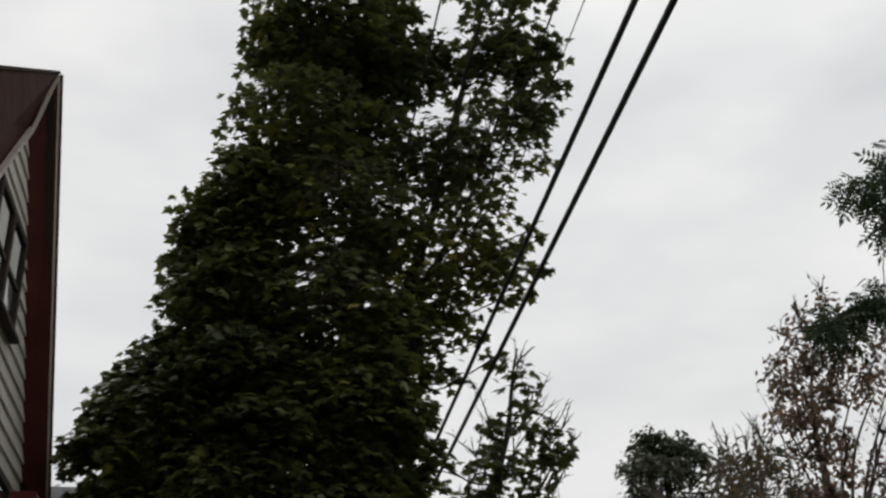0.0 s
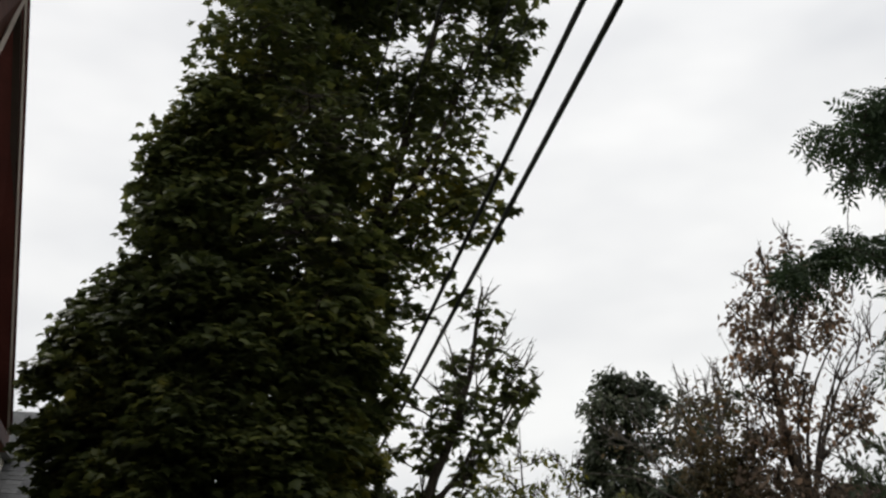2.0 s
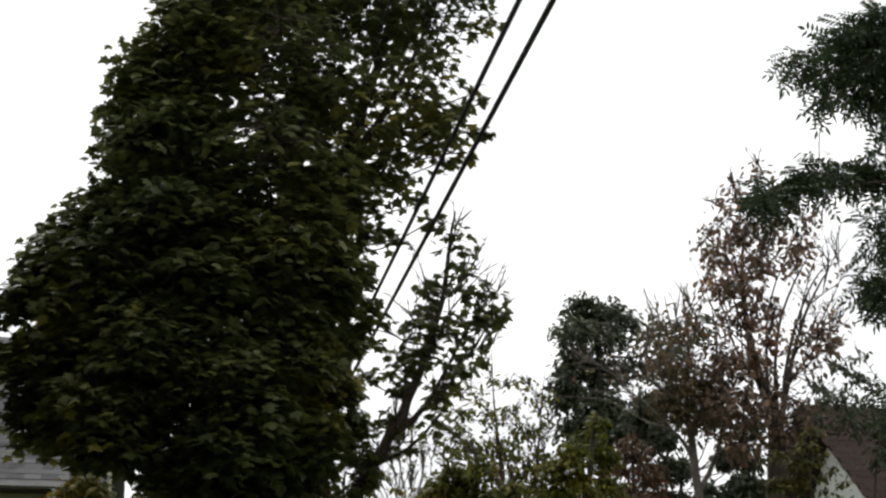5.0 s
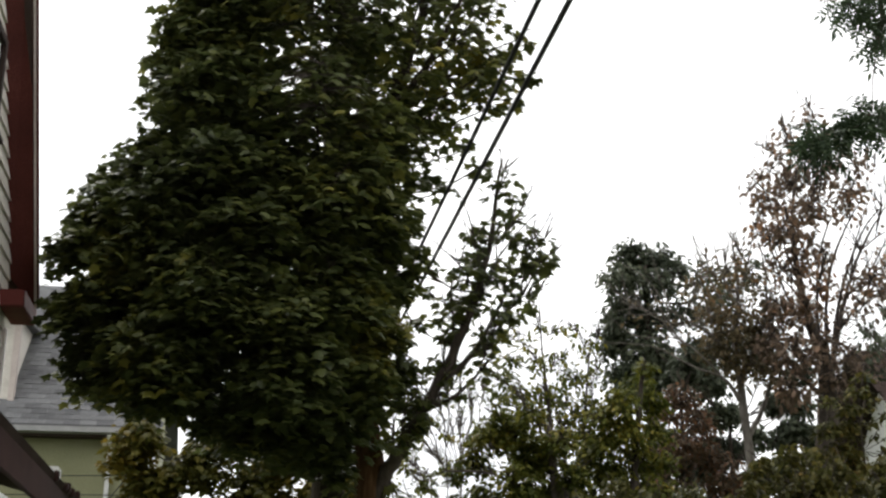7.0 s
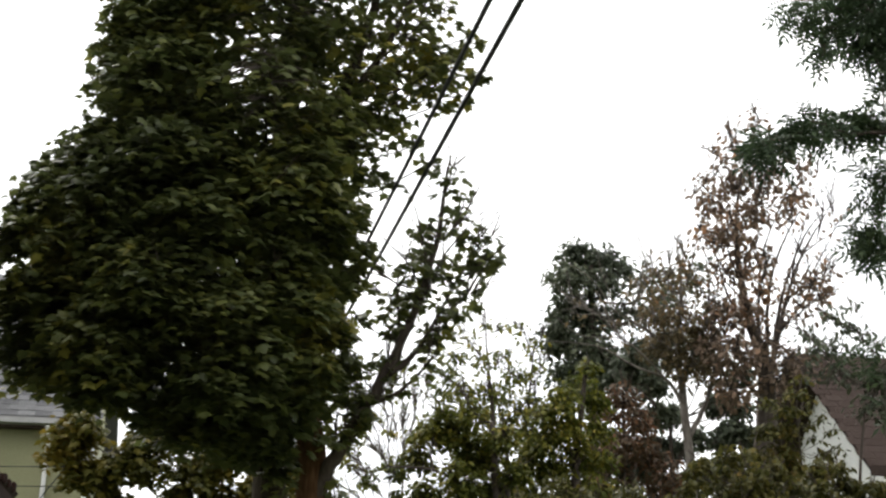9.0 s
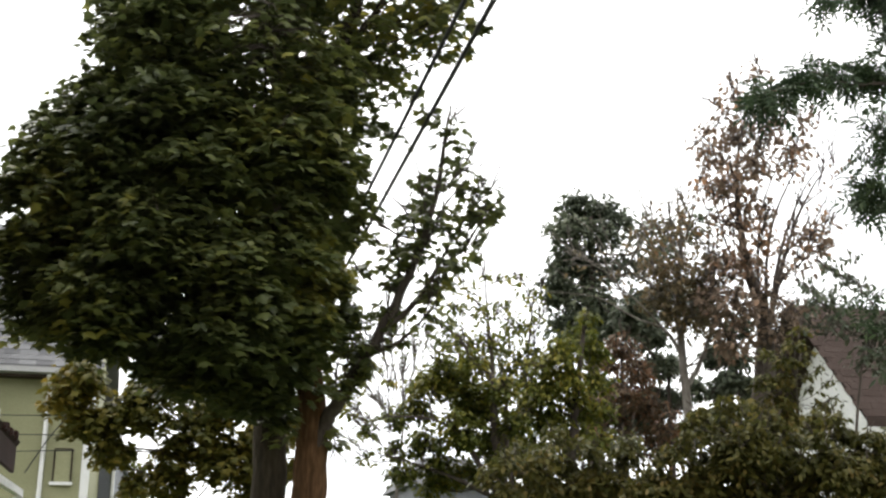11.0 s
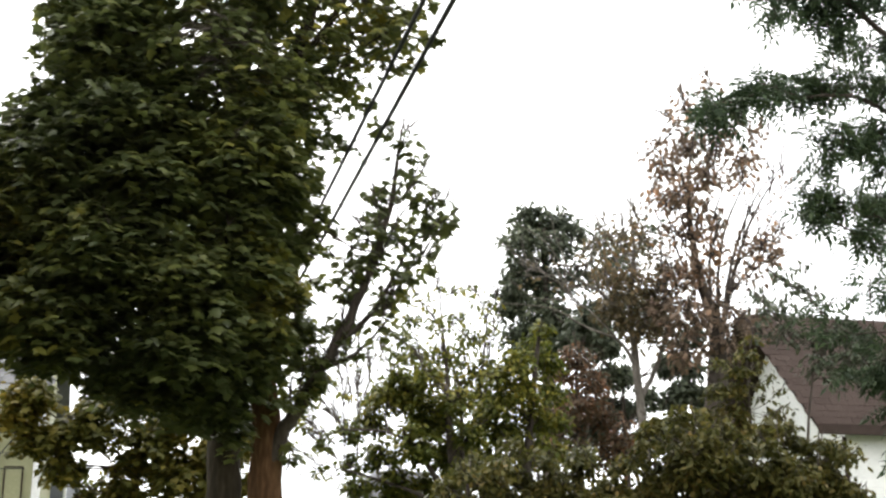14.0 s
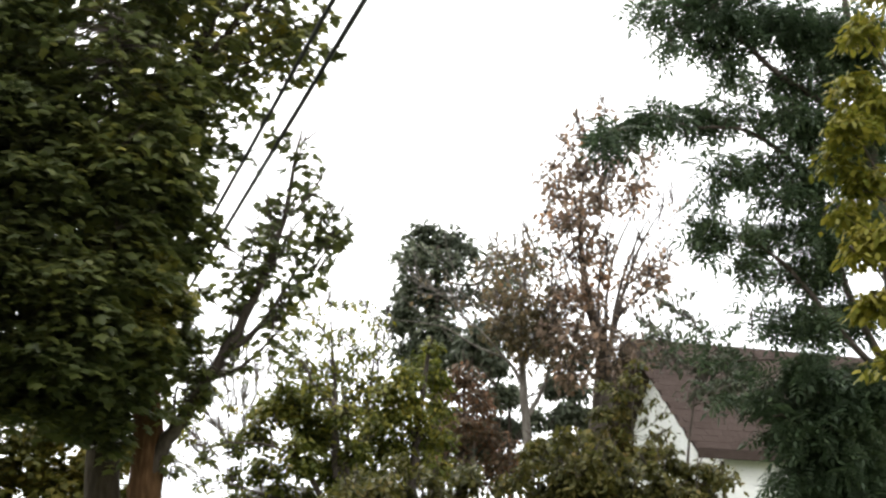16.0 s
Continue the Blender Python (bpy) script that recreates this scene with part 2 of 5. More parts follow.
# ---- leaves ----
def maple_blade():
    """Five-lobed blade, a little folded along the midrib: tips and notches round the stalk's end."""
    outline = [(0.10, -0.02), (0.42, -0.10), (0.31, 0.12), (0.58, 0.35), (0.28, 0.40), (0.0, 0.86)]
    ring = [(0.0, -0.06)] + outline + [(-x, y) for x, y in reversed(outline[:-1])]
    verts = [(0.0, 0.22, 0.0)] + [(x, y, -0.28 * abs(x) - 0.16 * y * y) for x, y in ring]
    faces = [(0, i, i % (len(verts) - 1) + 1) for i in range(1, len(verts))]
    return np.array(verts), np.array(faces)


def oval_blade():
    verts = [(0, 0, 0), (0.26, 0.35, -0.08), (0.2, 0.7, -0.12), (0, 1, -0.2), (-0.2, 0.7, -0.12), (-0.26, 0.35, -0.08)]
    return np.array(verts, float), np.array([(0, 1, 2), (0, 2, 3), (0, 3, 4), (0, 4, 5)])


def feather_blade():
    """A compound leaf: pairs of narrow leaflets along a drooping stalk, and one at its end."""
    verts, faces = [], []
    for i in range(5):
        y = 0.16 + 0.16 * i
        z = -0.35 * y * y
        for s in (-1, 1):
            k = len(verts)
            verts += [(0, y, z), (s * 0.13, y - 0.02, z - 0.02), (s * 0.31, y + 0.10, z - 0.09), (s * 0.13, y + 0.10, z - 0.02)]
            faces += [(k, k + 1, k + 2), (k, k + 2, k + 3)]
    k = len(verts)
    verts += [(-0.012, 0, 0), (0.012, 0, 0), (0, 0.95, -0.32), (0, 0.86, -0.26), (0.07, 1.0, -0.34), (0, 1.2, -0.5), (-0.07, 1.0, -0.34)]
    faces += [(k, k + 1, k + 2), (k + 3, k + 4, k + 5), (k + 3, k + 5, k + 6)]
    return np.array(verts), np.array(faces)


def leaf_mesh(name, blade, places, headings, tilts, rolls, sizes, material):
    """One mesh of many leaves: the blade turned to a heading, tipped down by tilt and rolled."""
    v, f = blade
    n, k = len(places), len(v)
    ch, sh, ct, st, cr, sr = np.cos(headings), np.sin(headings), np.cos(tilts), np.sin(tilts), np.cos(rolls), np.sin(rolls)
    fwd = np.stack([ch * ct, sh * ct, -st], 1)
    side0 = np.stack([sh, -ch, np.zeros(n)], 1)
    up0 = np.cross(side0, fwd)
    side = side0 * cr[:, None] + up0 * sr[:, None]
    up = np.cross(side, fwd)
    basis = np.stack([side, fwd, up], 1)
    pts = np.einsum('kj,njc->nkc', v, basis) * sizes[:, None, None] + places[:, None, :]
    tri = (f[None] + (np.arange(n) * k)[:, None, None]).reshape(-1)
    me = bpy.data.meshes.new(name)
    me.vertices.add(n * k)
    me.vertices.foreach_set("co", pts.reshape(-1).astype(np.float32))
    me.loops.add(len(tri))
    me.loops.foreach_set("vertex_index", tri.astype(np.int32))
    me.polygons.add(len(tri) // 3)
    me.polygons.foreach_set("loop_start", np.arange(0, len(tri), 3, dtype=np.int32))
    me.update(calc_edges=True)
    me.materials.append(material)
    return me


def grow(name, label, stem, boughs, bark, leaf_material, blade, size, density, seed, limb_from=0.35, twig=0.006,
         spray=10, spray_radius=0.28, category="tree", droop=0.55, bare=0.0, girth=0.03, flat=0.3, group="", limbs=(), limb_bark=None, twig_share=0.6, lumps=5, dome=0.6, trim=0.15, spread=0.35, slope=0.45, ragged=0.35):
    """A tree: a crooked tapered stem, a limb to each bough, twigs out to the sprays and the leaves on them.
    stem: rows of x, y, z, radius. boughs: rows of x, y, z, radius, fullness. bare: leafless twigs standing out, a number for each bough."""
    rnd, rng = random.Random(seed), np.random.default_rng(seed)
    base = Vector(stem[0][:3])
    tree = thing(name, label, category, group, at=Matrix.Translation((base.x, base.y, 0)))

    def local(points):
        return [Vector(p) - Vector((base.x, base.y, 0)) for p in points]

    def add(part_name, verts, faces, mat, kind=""):
        me = mesh_from(part_name, verts, faces, mat)
        for p in me.polygons:
            p.use_smooth = True
        ob = new(part_name, me)
        ob.parent = tree
        return tagged(ob, kind=kind)

    line = curve_path([s[:3] for s in stem], 5, stem[0][3] * 0.05, rnd)
    radii = [float(np.interp(i / (len(line) - 1), np.linspace(0, 1, len(stem)), [s[3] for s in stem])) for i in range(len(line))]
    add("trunk", *tube(local(line), radii, 12), bark)
    girths = list(zip(line, radii))[int(len(line) * limb_from):]
    for rows in limbs:
        main = curve_path([s[:3] for s in rows], 5, rows[0][3] * 0.15, rnd)
        thin = [float(np.interp(i / (len(main) - 1), np.linspace(0, 1, len(rows)), [s[3] for s in rows])) for i in range(len(main))]
        add("limb", *tube(local(main), thin, 9), limb_bark or bark)
        girths += list(zip(main, thin))[len(main) // 4:]
    places, heads, tilts, twv, twf = [], [], [], [], []

    def twiglet(points, r0, r1):
        v, f = tube(local(points), list(np.linspace(r0, r1, len(points))), 4)
        k = len(twv)
        twv.extend(v)
        twf.extend(tuple(i + k for i in q) for q in f)

    for bx, by, bz, br, full in boughs:
        centre = Vector((bx, by, bz))
        start, start_r = min(girths, key=lambda g: (g[0] - centre).length + max(0, g[0].z - centre.z + 0.6 * br) * 2.5)
        reach = (centre - start).length
        mid = start.lerp(centre, 0.5) + Vector((0, 0, -0.10 * reach)) + Vector((rnd.uniform(-1, 1), rnd.uniform(-1, 1), rnd.uniform(-1, 1))) * 0.07 * reach
        limb = curve_path([start, mid, centre, centre + (centre - mid).normalized() * br * 0.7], 4, 0.02 * reach, rnd)
        thick = min(start_r * 0.7, girth * (0.5 + 0.35 * reach) * min(1.0, 0.35 + 2.0 * br))
        add("limb", *tube(local(limb), list(np.linspace(thick, 0.008, len(limb))), 7), limb_bark or bark)
        for _ in range(int(bare)):
            a = rnd.choice(limb[len(limb) // 3:])
            out = ((a - start).normalized() + Vector((rnd.gauss(0, 0.45), rnd.gauss(0, 0.45), 0.5 + rnd.gauss(0, 0.35)))).normalized()
            tip = a + out * br * rnd.uniform(0.7, 1.7)
            bend = a.lerp(tip, 0.5) + Vector((rnd.uniform(-1, 1), rnd.uniform(-1, 1), rnd.uniform(-1, 0.4))) * 0.08 * br
            twiglet(curve_path([a, bend, tip], 3), twig * 1.8, twig * 0.35)
            for _ in range(3):
                b = a.lerp(tip, rnd.uniform(0.3, 0.95))
                twiglet([b, b + (out + Vector((rnd.gauss(0, 0.6), rnd.gauss(0, 0.6), rnd.gauss(0.1, 0.4)))).normalized() * br * rnd.uniform(0.2, 0.5)], twig * 0.8, twig * 0.3)
        count = max(3, int(density * full * br * br * 12))
        airy = full < 0.75
        per, wide = (spray * 0.45, spray_radius * 0.6) if airy else (spray, spray_radius)
        if airy:
            count = int(count * 2.1)
        heart = []
        body = max(br - trim, 0.45 * br)
        for _ in range(lumps):
            d = Vector((rnd.gauss(0, 1), rnd.gauss(0, 1), rnd.gauss(0, 1))).normalized()
            heart.append((centre + d * body * rnd.uniform(0.4, 0.7), body * rnd.uniform(0.35, 0.55)))
        for _ in range(count):
            middle, lump_r = rnd.choice(heart)
            if airy or rnd.random() > ragged + 0.3:
                middle, lump_r = centre, body * 0.85
            d = Vector((rnd.gauss(0, 1), rnd.gauss(0, 1), rnd.gauss(0, 1))).normalized()
            if not airy and rnd.random() < dome:
                d.z = abs(d.z)
            r = lump_r * (rnd.random() ** (0.4 if airy else 0.3)) * (1.12 if airy else 1.0)
            c = middle + Vector((d.x * r, d.y * r, d.z * r * 0.92))
            away = c - centre
            d = (d + away / br * 1.2).normalized()
            if (airy and rnd.random() < twig_share) or (not airy and rnd.random() < 0.25):
                near = min(limb[2:], key=lambda q: (q - c).length)
                twiglet([near, near.lerp(c, 0.55) + Vector((0, 0, 0.05 * r)), c], twig, twig * 0.4)
            outward = math.atan2(d.y, d.x)
            m = max(2, int(rng.normal(per, per * 0.25)))
            off = np.clip(rng.normal(0, 1, (m, 3)), -1.4, 1.4) * np.array([wide, wide, wide * flat]) * 0.6
            along = off[:, 0] * math.cos(outward) + off[:, 1] * math.sin(outward)
            off[:, 2] -= slope * along
            places.append(np.array(c)[None] + off)
            heads.append(rng.normal(outward, 0.8, m))
            tilts.append(rng.normal(droop, spread, m))
    if twv:
        add("twig_growth", twv, twf, TWIG_BARK if bark in (MAPLE_BARK, WARM_BARK) else bark, "stuff")
    places = np.concatenate(places) - np.array([[base.x, base.y, 0]])
    n = len(places)
    me = leaf_mesh("crown", blade, places, np.concatenate(heads), np.concatenate(tilts), rng.normal(0, spread, n), size * rng.uniform(0.65, 1.2, n), leaf_material)
    ob = new("crown", me)
    ob.parent = tree
    tagged(ob, kind="stuff")
    return tree


# ---- ground ----
def sheet(name, x0, x1, y0, y1, z, material, label, category, m=None, cuts=1):
    bm = bmesh.new()
    bmesh.ops.create_grid(bm, x_segments=cuts, y_segments=cuts, size=0.5)
    for v in bm.verts:
        v.co = ((v.co.x + 0.5) * (x1 - x0) + x0, (v.co.y + 0.5) * (y1 - y0) + y0, z)
    me = bpy.data.meshes.new(name)
    bm.to_mesh(me)
    bm.free()
    me.materials.append(material)
    ob = new(name, me)
    if m is not None:
        ob.matrix_world = m
    return tagged(ob, label, category, kind="structure")


sheet("ground", -1500, 1500, -1500, 1500, 0, GRASS, "short green grass ground reaching to the horizon", "ground")

# ---- unseen plain walls added behind the camera: they block low sky light ----
for wall_name, box in (("wall_south", (-22, 24, -7.5, -7.2, 0, 9.0)), ("wall_east", (15.0, 15.3, -7.2, 6.5, 0, 7.5)), ("wall_west", (-9.5, -9.2, -7.2, 3.5, 0, 7.5))):
    tagged(part(wall_name, block(*box), SIDING, None), "unseen plain beige-sided wall behind the yard, added to block low sky light", "wall", kind="structure")

# ---- the near house with its gable ----
def window_unit(name, parent_m, face_x, y0, y1, z0, z1, label, twin=False, blind=0.5, group=""):
    """A wooden window set on a wall that faces +x: frame, sill, sashes, panes and a blind behind."""
    w = thing(name, label, "window", group, "structure", at=parent_m)
    t, d = 0.085, 0.05
    part("frame", block(face_x, face_x + d, y0, y0 + t, z0, z1, 0.006), WINDOW_DARK, w)
    part("frame", block(face_x, face_x + d, y1 - t, y1, z0, z1, 0.006), WINDOW_DARK, w)
    part("frame", block(face_x, face_x + d, y0 + t, y1 - t, z1 - t, z1, 0.006), WINDOW_DARK, w)
    part("sill", block(face_x, face_x + d + 0.05, y0 - 0.04, y1 + 0.04, z0 - 0.05, z0, 0.006), WINDOW_DARK, w)
    cols = [(y0 + t, y1 - t)]
    if twin:
        c = (y0 + y1) / 2
        part("mullion", block(face_x, face_x + d, c - 0.05, c + 0.05, z0, z1 - t, 0.006), WINDOW_DARK, w)
        cols = [(y0 + t, c - 0.05), (c + 0.05, y1 - t)]
    mid = (z0 + z1 - t) / 2
    for a, b in cols:
        part("sash", block(face_x + 0.005, face_x + 0.035, a, b, mid - 0.025, mid + 0.025, 0.004), WINDOW_DARK, w)
        part("pane", block(face_x + 0.012, face_x + 0.016, a, b, z0, mid - 0.025), GLASS, w)
        part("pane", block(face_x + 0.012, face_x + 0.016, a, b, mid + 0.025, z1 - t), GLASS, w)
        if blind:
            part("blind", block(face_x + 0.017, face_x + 0.019, a + 0.02, b - 0.1, mid + 0.03, mid + 0.03 + (z1 - t - mid - 0.03) * blind), CURTAIN, w, "pale blind behind the glass")
    return w


WALL_X = -2.458
gable = thing("house", "beige-sided house with brown gable trim, close beside the camera", "house", at=STREET)
AP = (10.73, 8.21)
NEAR_END, FAR_END = (6.9, 3.92), (12.95, 5.32)


core = bmesh.new()
prof = [(4.2, 0.0), (12.9, 0.0), (12.9, 5.35), AP, (6.9, 3.92), (4.2, 3.92)]
ring = [[core.verts.new((x, y, z)) for y, z in prof] for x in (WALL_X - 4.5, WALL_X - 0.03)]
core.faces.new(ring[0])
core.faces.new(ring[1])
for i in range(len(prof)):
    j = (i + 1) % len(prof)
    core.faces.new((ring[0][i], ring[0][j], ring[1][j], ring[1][i]))
wall = part("wall", core, SIDING, gable)
# clapboards, each lapping the one below
z = 2.35
while z < 8.15:
    top = z + 0.182
    def reach(zz):
        ya = 4.2 if zz < 3.92 else AP[0] - (AP[1] - zz) * (AP[0] - NEAR_END[0]) / (AP[1] - NEAR_END[1])
        yb = 12.9 if zz < 5.32 else AP[0] + (AP[1] - zz) * (FAR_END[0] - AP[0]) / (AP[1] - FAR_END[1])
        return ya, yb
    a0, b0 = reach(z)
    a1, b1 = reach(min(top, 8.2))
    if b1 - a1 > 0.05:
        bm = solid([(WALL_X - 0.03, a0, z), (WALL_X + 0.006, a0, z), (WALL_X + 0.006, b0, z), (WALL_X - 0.03, b0, z),
                    (WALL_X - 0.03, a1, top + 0.01), (WALL_X - 0.022, a1, top + 0.01), (WALL_X - 0.022, b1, top + 0.01), (WALL_X - 0.03, b1, top + 0.01)])
        part("siding_board", bm, SIDING, wall)
    z = top


def rake(i0, i1, o0, o1, thick):
    """A rake: sloping underside from the wall's edge line i0-i1 out to the roof's edge o0-o1, and roof above it."""
    xi, xo = WALL_X - 0.02, WALL_X + 0.216
    return solid([(xi, *i0), (xo, *o0), (xo, *o1), (xi, *i1),
                  (xi, i0[0], i0[1] + thick + 0.55), (xo, o0[0], o0[1] + thick), (xo, o1[0], o1[1] + thick), (xi, i1[0], i1[1] + thick + 0.55)])


OUT_AP, OUT_NEAR, OUT_FAR = (10.62, 8.80), (5.5, 5.34), (13.27, 5.07)
part("rake_board", rake((6.9, 3.92), AP, OUT_NEAR, OUT_AP, 0.03), BROWN_PLANK, gable, "wide dark brown rake board and soffit")
part("rake_board", rake(AP, FAR_END, OUT_AP, OUT_FAR, 0.03), BROWN, gable, "wide dark brown rake board and soffit")
# slim bright drip edges along the roof's edge, in lengths
def strip(p, q, w, mat, name, label=""):
    p, q = Vector(p), Vector(q)
    v, f = tube([p, q], [w, w], 4)
    me = mesh_from(name, v, f, mat)
    ob = new(name, me)
    ob.parent = gable
    return tagged(ob, label)


XO = WALL_X + 0.222
strip((XO, OUT_AP[0], OUT_AP[1]), (XO, OUT_FAR[0], OUT_FAR[1]), 0.016, PALE_TRIM, "drip_edge", "thin pale drip edge")
strip((XO + 0.02, OUT_AP[0] + .03, OUT_AP[1] + 0.03), (XO + 0.02, OUT_FAR[0] + .03, OUT_FAR[1] + 0.02), 0.02, BROWN, "gutter_edge")
strip((XO, OUT_NEAR[0], OUT_NEAR[1] + 0.03), (XO, OUT_AP[0], OUT_AP[1] + 0.03), 0.022, BROWN_SHINGLE, "roof_edge", "dark shingle edge over the rake board")
strip((WALL_X + 0.02, 6.9, 3.92), (WALL_X + 0.02, AP[0], AP[1]), 0.035, PALE_TRIM, "rake_trim", "pale weathered trim along the rake")
strip((WALL_X + 0.03, AP[0], AP[1]), (XO - 0.01, OUT_AP[0], OUT_AP[1]), 0.03, PALE_TRIM, "rake_trim", "pale weathered trim along the rake")
part("eave_return", block(WALL_X - 0.02, WALL_X + 0.235, 12.5, 13.3, 4.89, 5.07, 0.012), RED_TRIM, gable, "dark red boxed eave return")
part("corner_board", block(WALL_X - 0.03, WALL_X + 0.022, 12.83, 12.95, 0, 4.75, 0.006), PALE_TRIM, gable)
roof_far = solid([(WALL_X - 4.5, 10.70, 8.58), (WALL_X + 0.2, 10.66, 8.58), (WALL_X + 0.2, 13.35, 5.12), (WALL_X - 4.5, 13.35, 5.12),
                  (WALL_X - 4.5, 10.70, 8.64), (WALL_X + 0.2, 10.66, 8.64), (WALL_X + 0.2, 13.40, 5.18), (WALL_X - 4.5, 13.40, 5.18)])
part("roof", roof_far, BROWN_SHINGLE, gable)
window_unit("window_1", STREET, WALL_X, 9.86, 11.26, 6.2, 7.22, "twin attic window in dark frame on beige siding", True, 0.9, "gable windows")
window_unit("window_2", STREET, WALL_X, 11.15, 12.2, 3.55, 5.03, "double-hung window with pale blind in dark frame", False, 0.6, "gable windows")
window_unit("window_3", STREET, WALL_X, 9.0, 10.1, 3.55, 5.06, "double-hung window in dark frame on beige siding", False, 0.0, "gable windows")

# porch roof along the wall
porch = thing("porch", "low brown porch roof built along the house wall", "porch", at=STREET)
PX = WALL_X + 0.9
part("roof", solid([(WALL_X + 0.01, 5.0, 3.28), (PX, 5.0, 3.04), (PX, 12.88, 2.94), (WALL_X + 0.01, 12.88, 3.18),
                    (WALL_X + 0.01, 5.0, 3.34), (PX + 0.03, 5.0, 3.09), (PX + 0.03, 12.92, 2.99), (WALL_X + 0.01, 12.92, 3.24)]), BROWN_SHINGLE, porch)
part("fascia", solid([(PX - 0.04, 5.0, 2.80), (PX, 5.0, 2.80), (PX, 12.88, 2.68), (PX - 0.04, 12.88, 2.68),
                      (PX - 0.04, 5.0, 3.05), (PX, 5.0, 3.05), (PX, 12.88, 2.95), (PX - 0.04, 12.88, 2.95)], 0.006), PORCH_BROWN, porch, "dark brown-black fascia board")
part("beam", solid([(PX - 0.10, 5.0, 2.52), (PX - 0.03, 5.0, 2.52), (PX - 0.03, 14.1, 2.53), (PX - 0.10, 14.1, 2.53),
                    (PX - 0.10, 5.0, 2.62), (PX - 0.03, 5.0, 2.62), (PX - 0.03, 14.1, 2.61), (PX - 0.10, 14.1, 2.61)], 0.006), METAL_WHITE, porch, "white painted beam")
for y in (5.2, 9.6, 14.0):
    part("post", block(PX - 0.115, PX - 0.015, y - 0.05, y + 0.05, 0, 2.525, 0.008), METAL_WHITE, porch, "white porch post")

part("bracket", block(PX - 0.10, PX + 0.02, 11.2, 11.34, 3.0, 3.12, 0.02), METAL_WHITE, porch, "small white bracket on the roof's edge")
for y, high in ((10.95, 0.05), (11.6, 0.03), (11.78, 0.05), (12.1, 0.04), (12.5, 0.06)):
    part("gutter_hook", block(PX + 0.0, PX + 0.05, y, y + 0.07, 2.96, 3.0 + high, 0.012), PORCH_BROWN, porch)


def shingles(parent, x0, x1, low, high, exposure, width, material, seed):
    """Roof tabs in staggered courses up a slope that runs from low (y, z) to high (y, z), every tab a piece of its own."""
    rnd = random.Random(seed)
    ly, lz, hy, hz = *low, *high
    run = math.hypot(hy - ly, hz - lz)
    dy, dz = (hy - ly) / run, (hz - lz) / run
    meshes = []
    for k in range(6):
        w, e, th = width * rnd.uniform(0.94, 0.99), exposure * 1.12, rnd.uniform(0.008, 0.015)
        bm = bmesh.new()
        vs = [bm.verts.new(p) for p in ((0, 0, 0.002), (w, 0, 0.002), (w, e * dy, e * dz + 0.002), (0, e * dy, e * dz + 0.002),
                                        (0, -dz * th, dy * th), (w, -dz * th, dy * th), (w, e * dy - dz * 0.004, e * dz + dy * 0.004), (0, e * dy - dz * 0.004, e * dz + dy * 0.004))]
        for q in ((3, 2, 1, 0), (4, 5, 6, 7), (0, 1, 5, 4), (1, 2, 6, 5), (2, 3, 7, 6), (3, 0, 4, 7)):
            bm.faces.new([vs[i] for i in q])
        me = bpy.data.meshes.new("shingle")
        bm.to_mesh(me)
        bm.free()
        me.materials.append(material)
        meshes.append(me)
    for i in range(int(run / exposure)):
        x = x0 - width * (0.5 if i % 2 else 0) + rnd.uniform(-0.02, 0.02)
        while x < x1:
            ob = new("shingle", rnd.choice(meshes))
            ob.parent = parent
            ob.location = (x, ly + dy * exposure * i + rnd.uniform(-0.004, 0.004), lz + dz * exposure * i)
            x += width


# ---- the green house ----
green = thing("house", "olive green house with grey shingle roof and white gutter", "house", at=STREET)
GY = 23.0
gw = part("wall", block(-12.0, -1.56, GY + 0.33, GY + 8.0, 0, 5.35), GREEN_WALL, green)
z = 2.6
while z < 5.2:
    part("siding_board", solid([(-12, GY + 0.318, z), (-1.64, GY + 0.318, z), (-1.64, GY + 0.33, z), (-12, GY + 0.33, z),
                                (-12, GY + 0.322, z + 0.26), (-1.64, GY + 0.322, z + 0.26), (-1.64, GY + 0.33, z + 0.26), (-12, GY + 0.33, z + 0.26)]), GREEN_WALL, gw)
    z += 0.255
part("corner_board", block(-1.67, -1.53, GY + 0.285, GY + 0.45, 0, 5.32, 0.008), METAL_WHITE, green, "white corner board")
roof = part("roof", solid([(-12.3, GY, 5.38), (-1.45, GY, 5.38), (-1.45, GY + 4.0, 9.10), (-12.3, GY + 4.0, 9.10),
                           (-12.3, GY, 5.46), (-1.45, GY, 5.46), (-1.45, GY + 4.0, 9.20), (-12.3, GY + 4.0, 9.20)]), GREY_SHINGLE, green)
part("roof", solid([(-12.3, GY + 8, 5.38), (-1.45, GY + 8, 5.38), (-1.45, GY + 4.0, 9.10), (-12.3, GY + 4.0, 9.10),
                    (-12.3, GY + 8, 5.46), (-1.45, GY + 8, 5.46), (-1.45, GY + 4.0, 9.20), (-12.3, GY + 4.0, 9.20)]), GREY_SHINGLE, green)
part("gable_wall", solid([(-1.95, GY + .35, 5.3), (-1.73, GY + .35, 5.3), (-1.73, GY + 7.6, 5.3), (-1.95, GY + 7.6, 5.3),
                          (-1.95, GY + 3.9, 8.8), (-1.73, GY + 3.9, 8.8), (-1.73, GY + 4.1, 8.8), (-1.95, GY + 4.1, 8.8)]), GREEN_WALL, green)
gut = bmesh.new()
sec = [(0, 0.10), (-0.015, 0.11), (-0.10, 0.10), (-0.12, 0.0), (-0.03, -0.03), (0, -0.03)]
ends = [[gut.verts.new((x, GY + y, 5.33 + zz)) for y, zz in sec] for x in (-12.3, -1.45)]
gut.faces.new(ends[0])
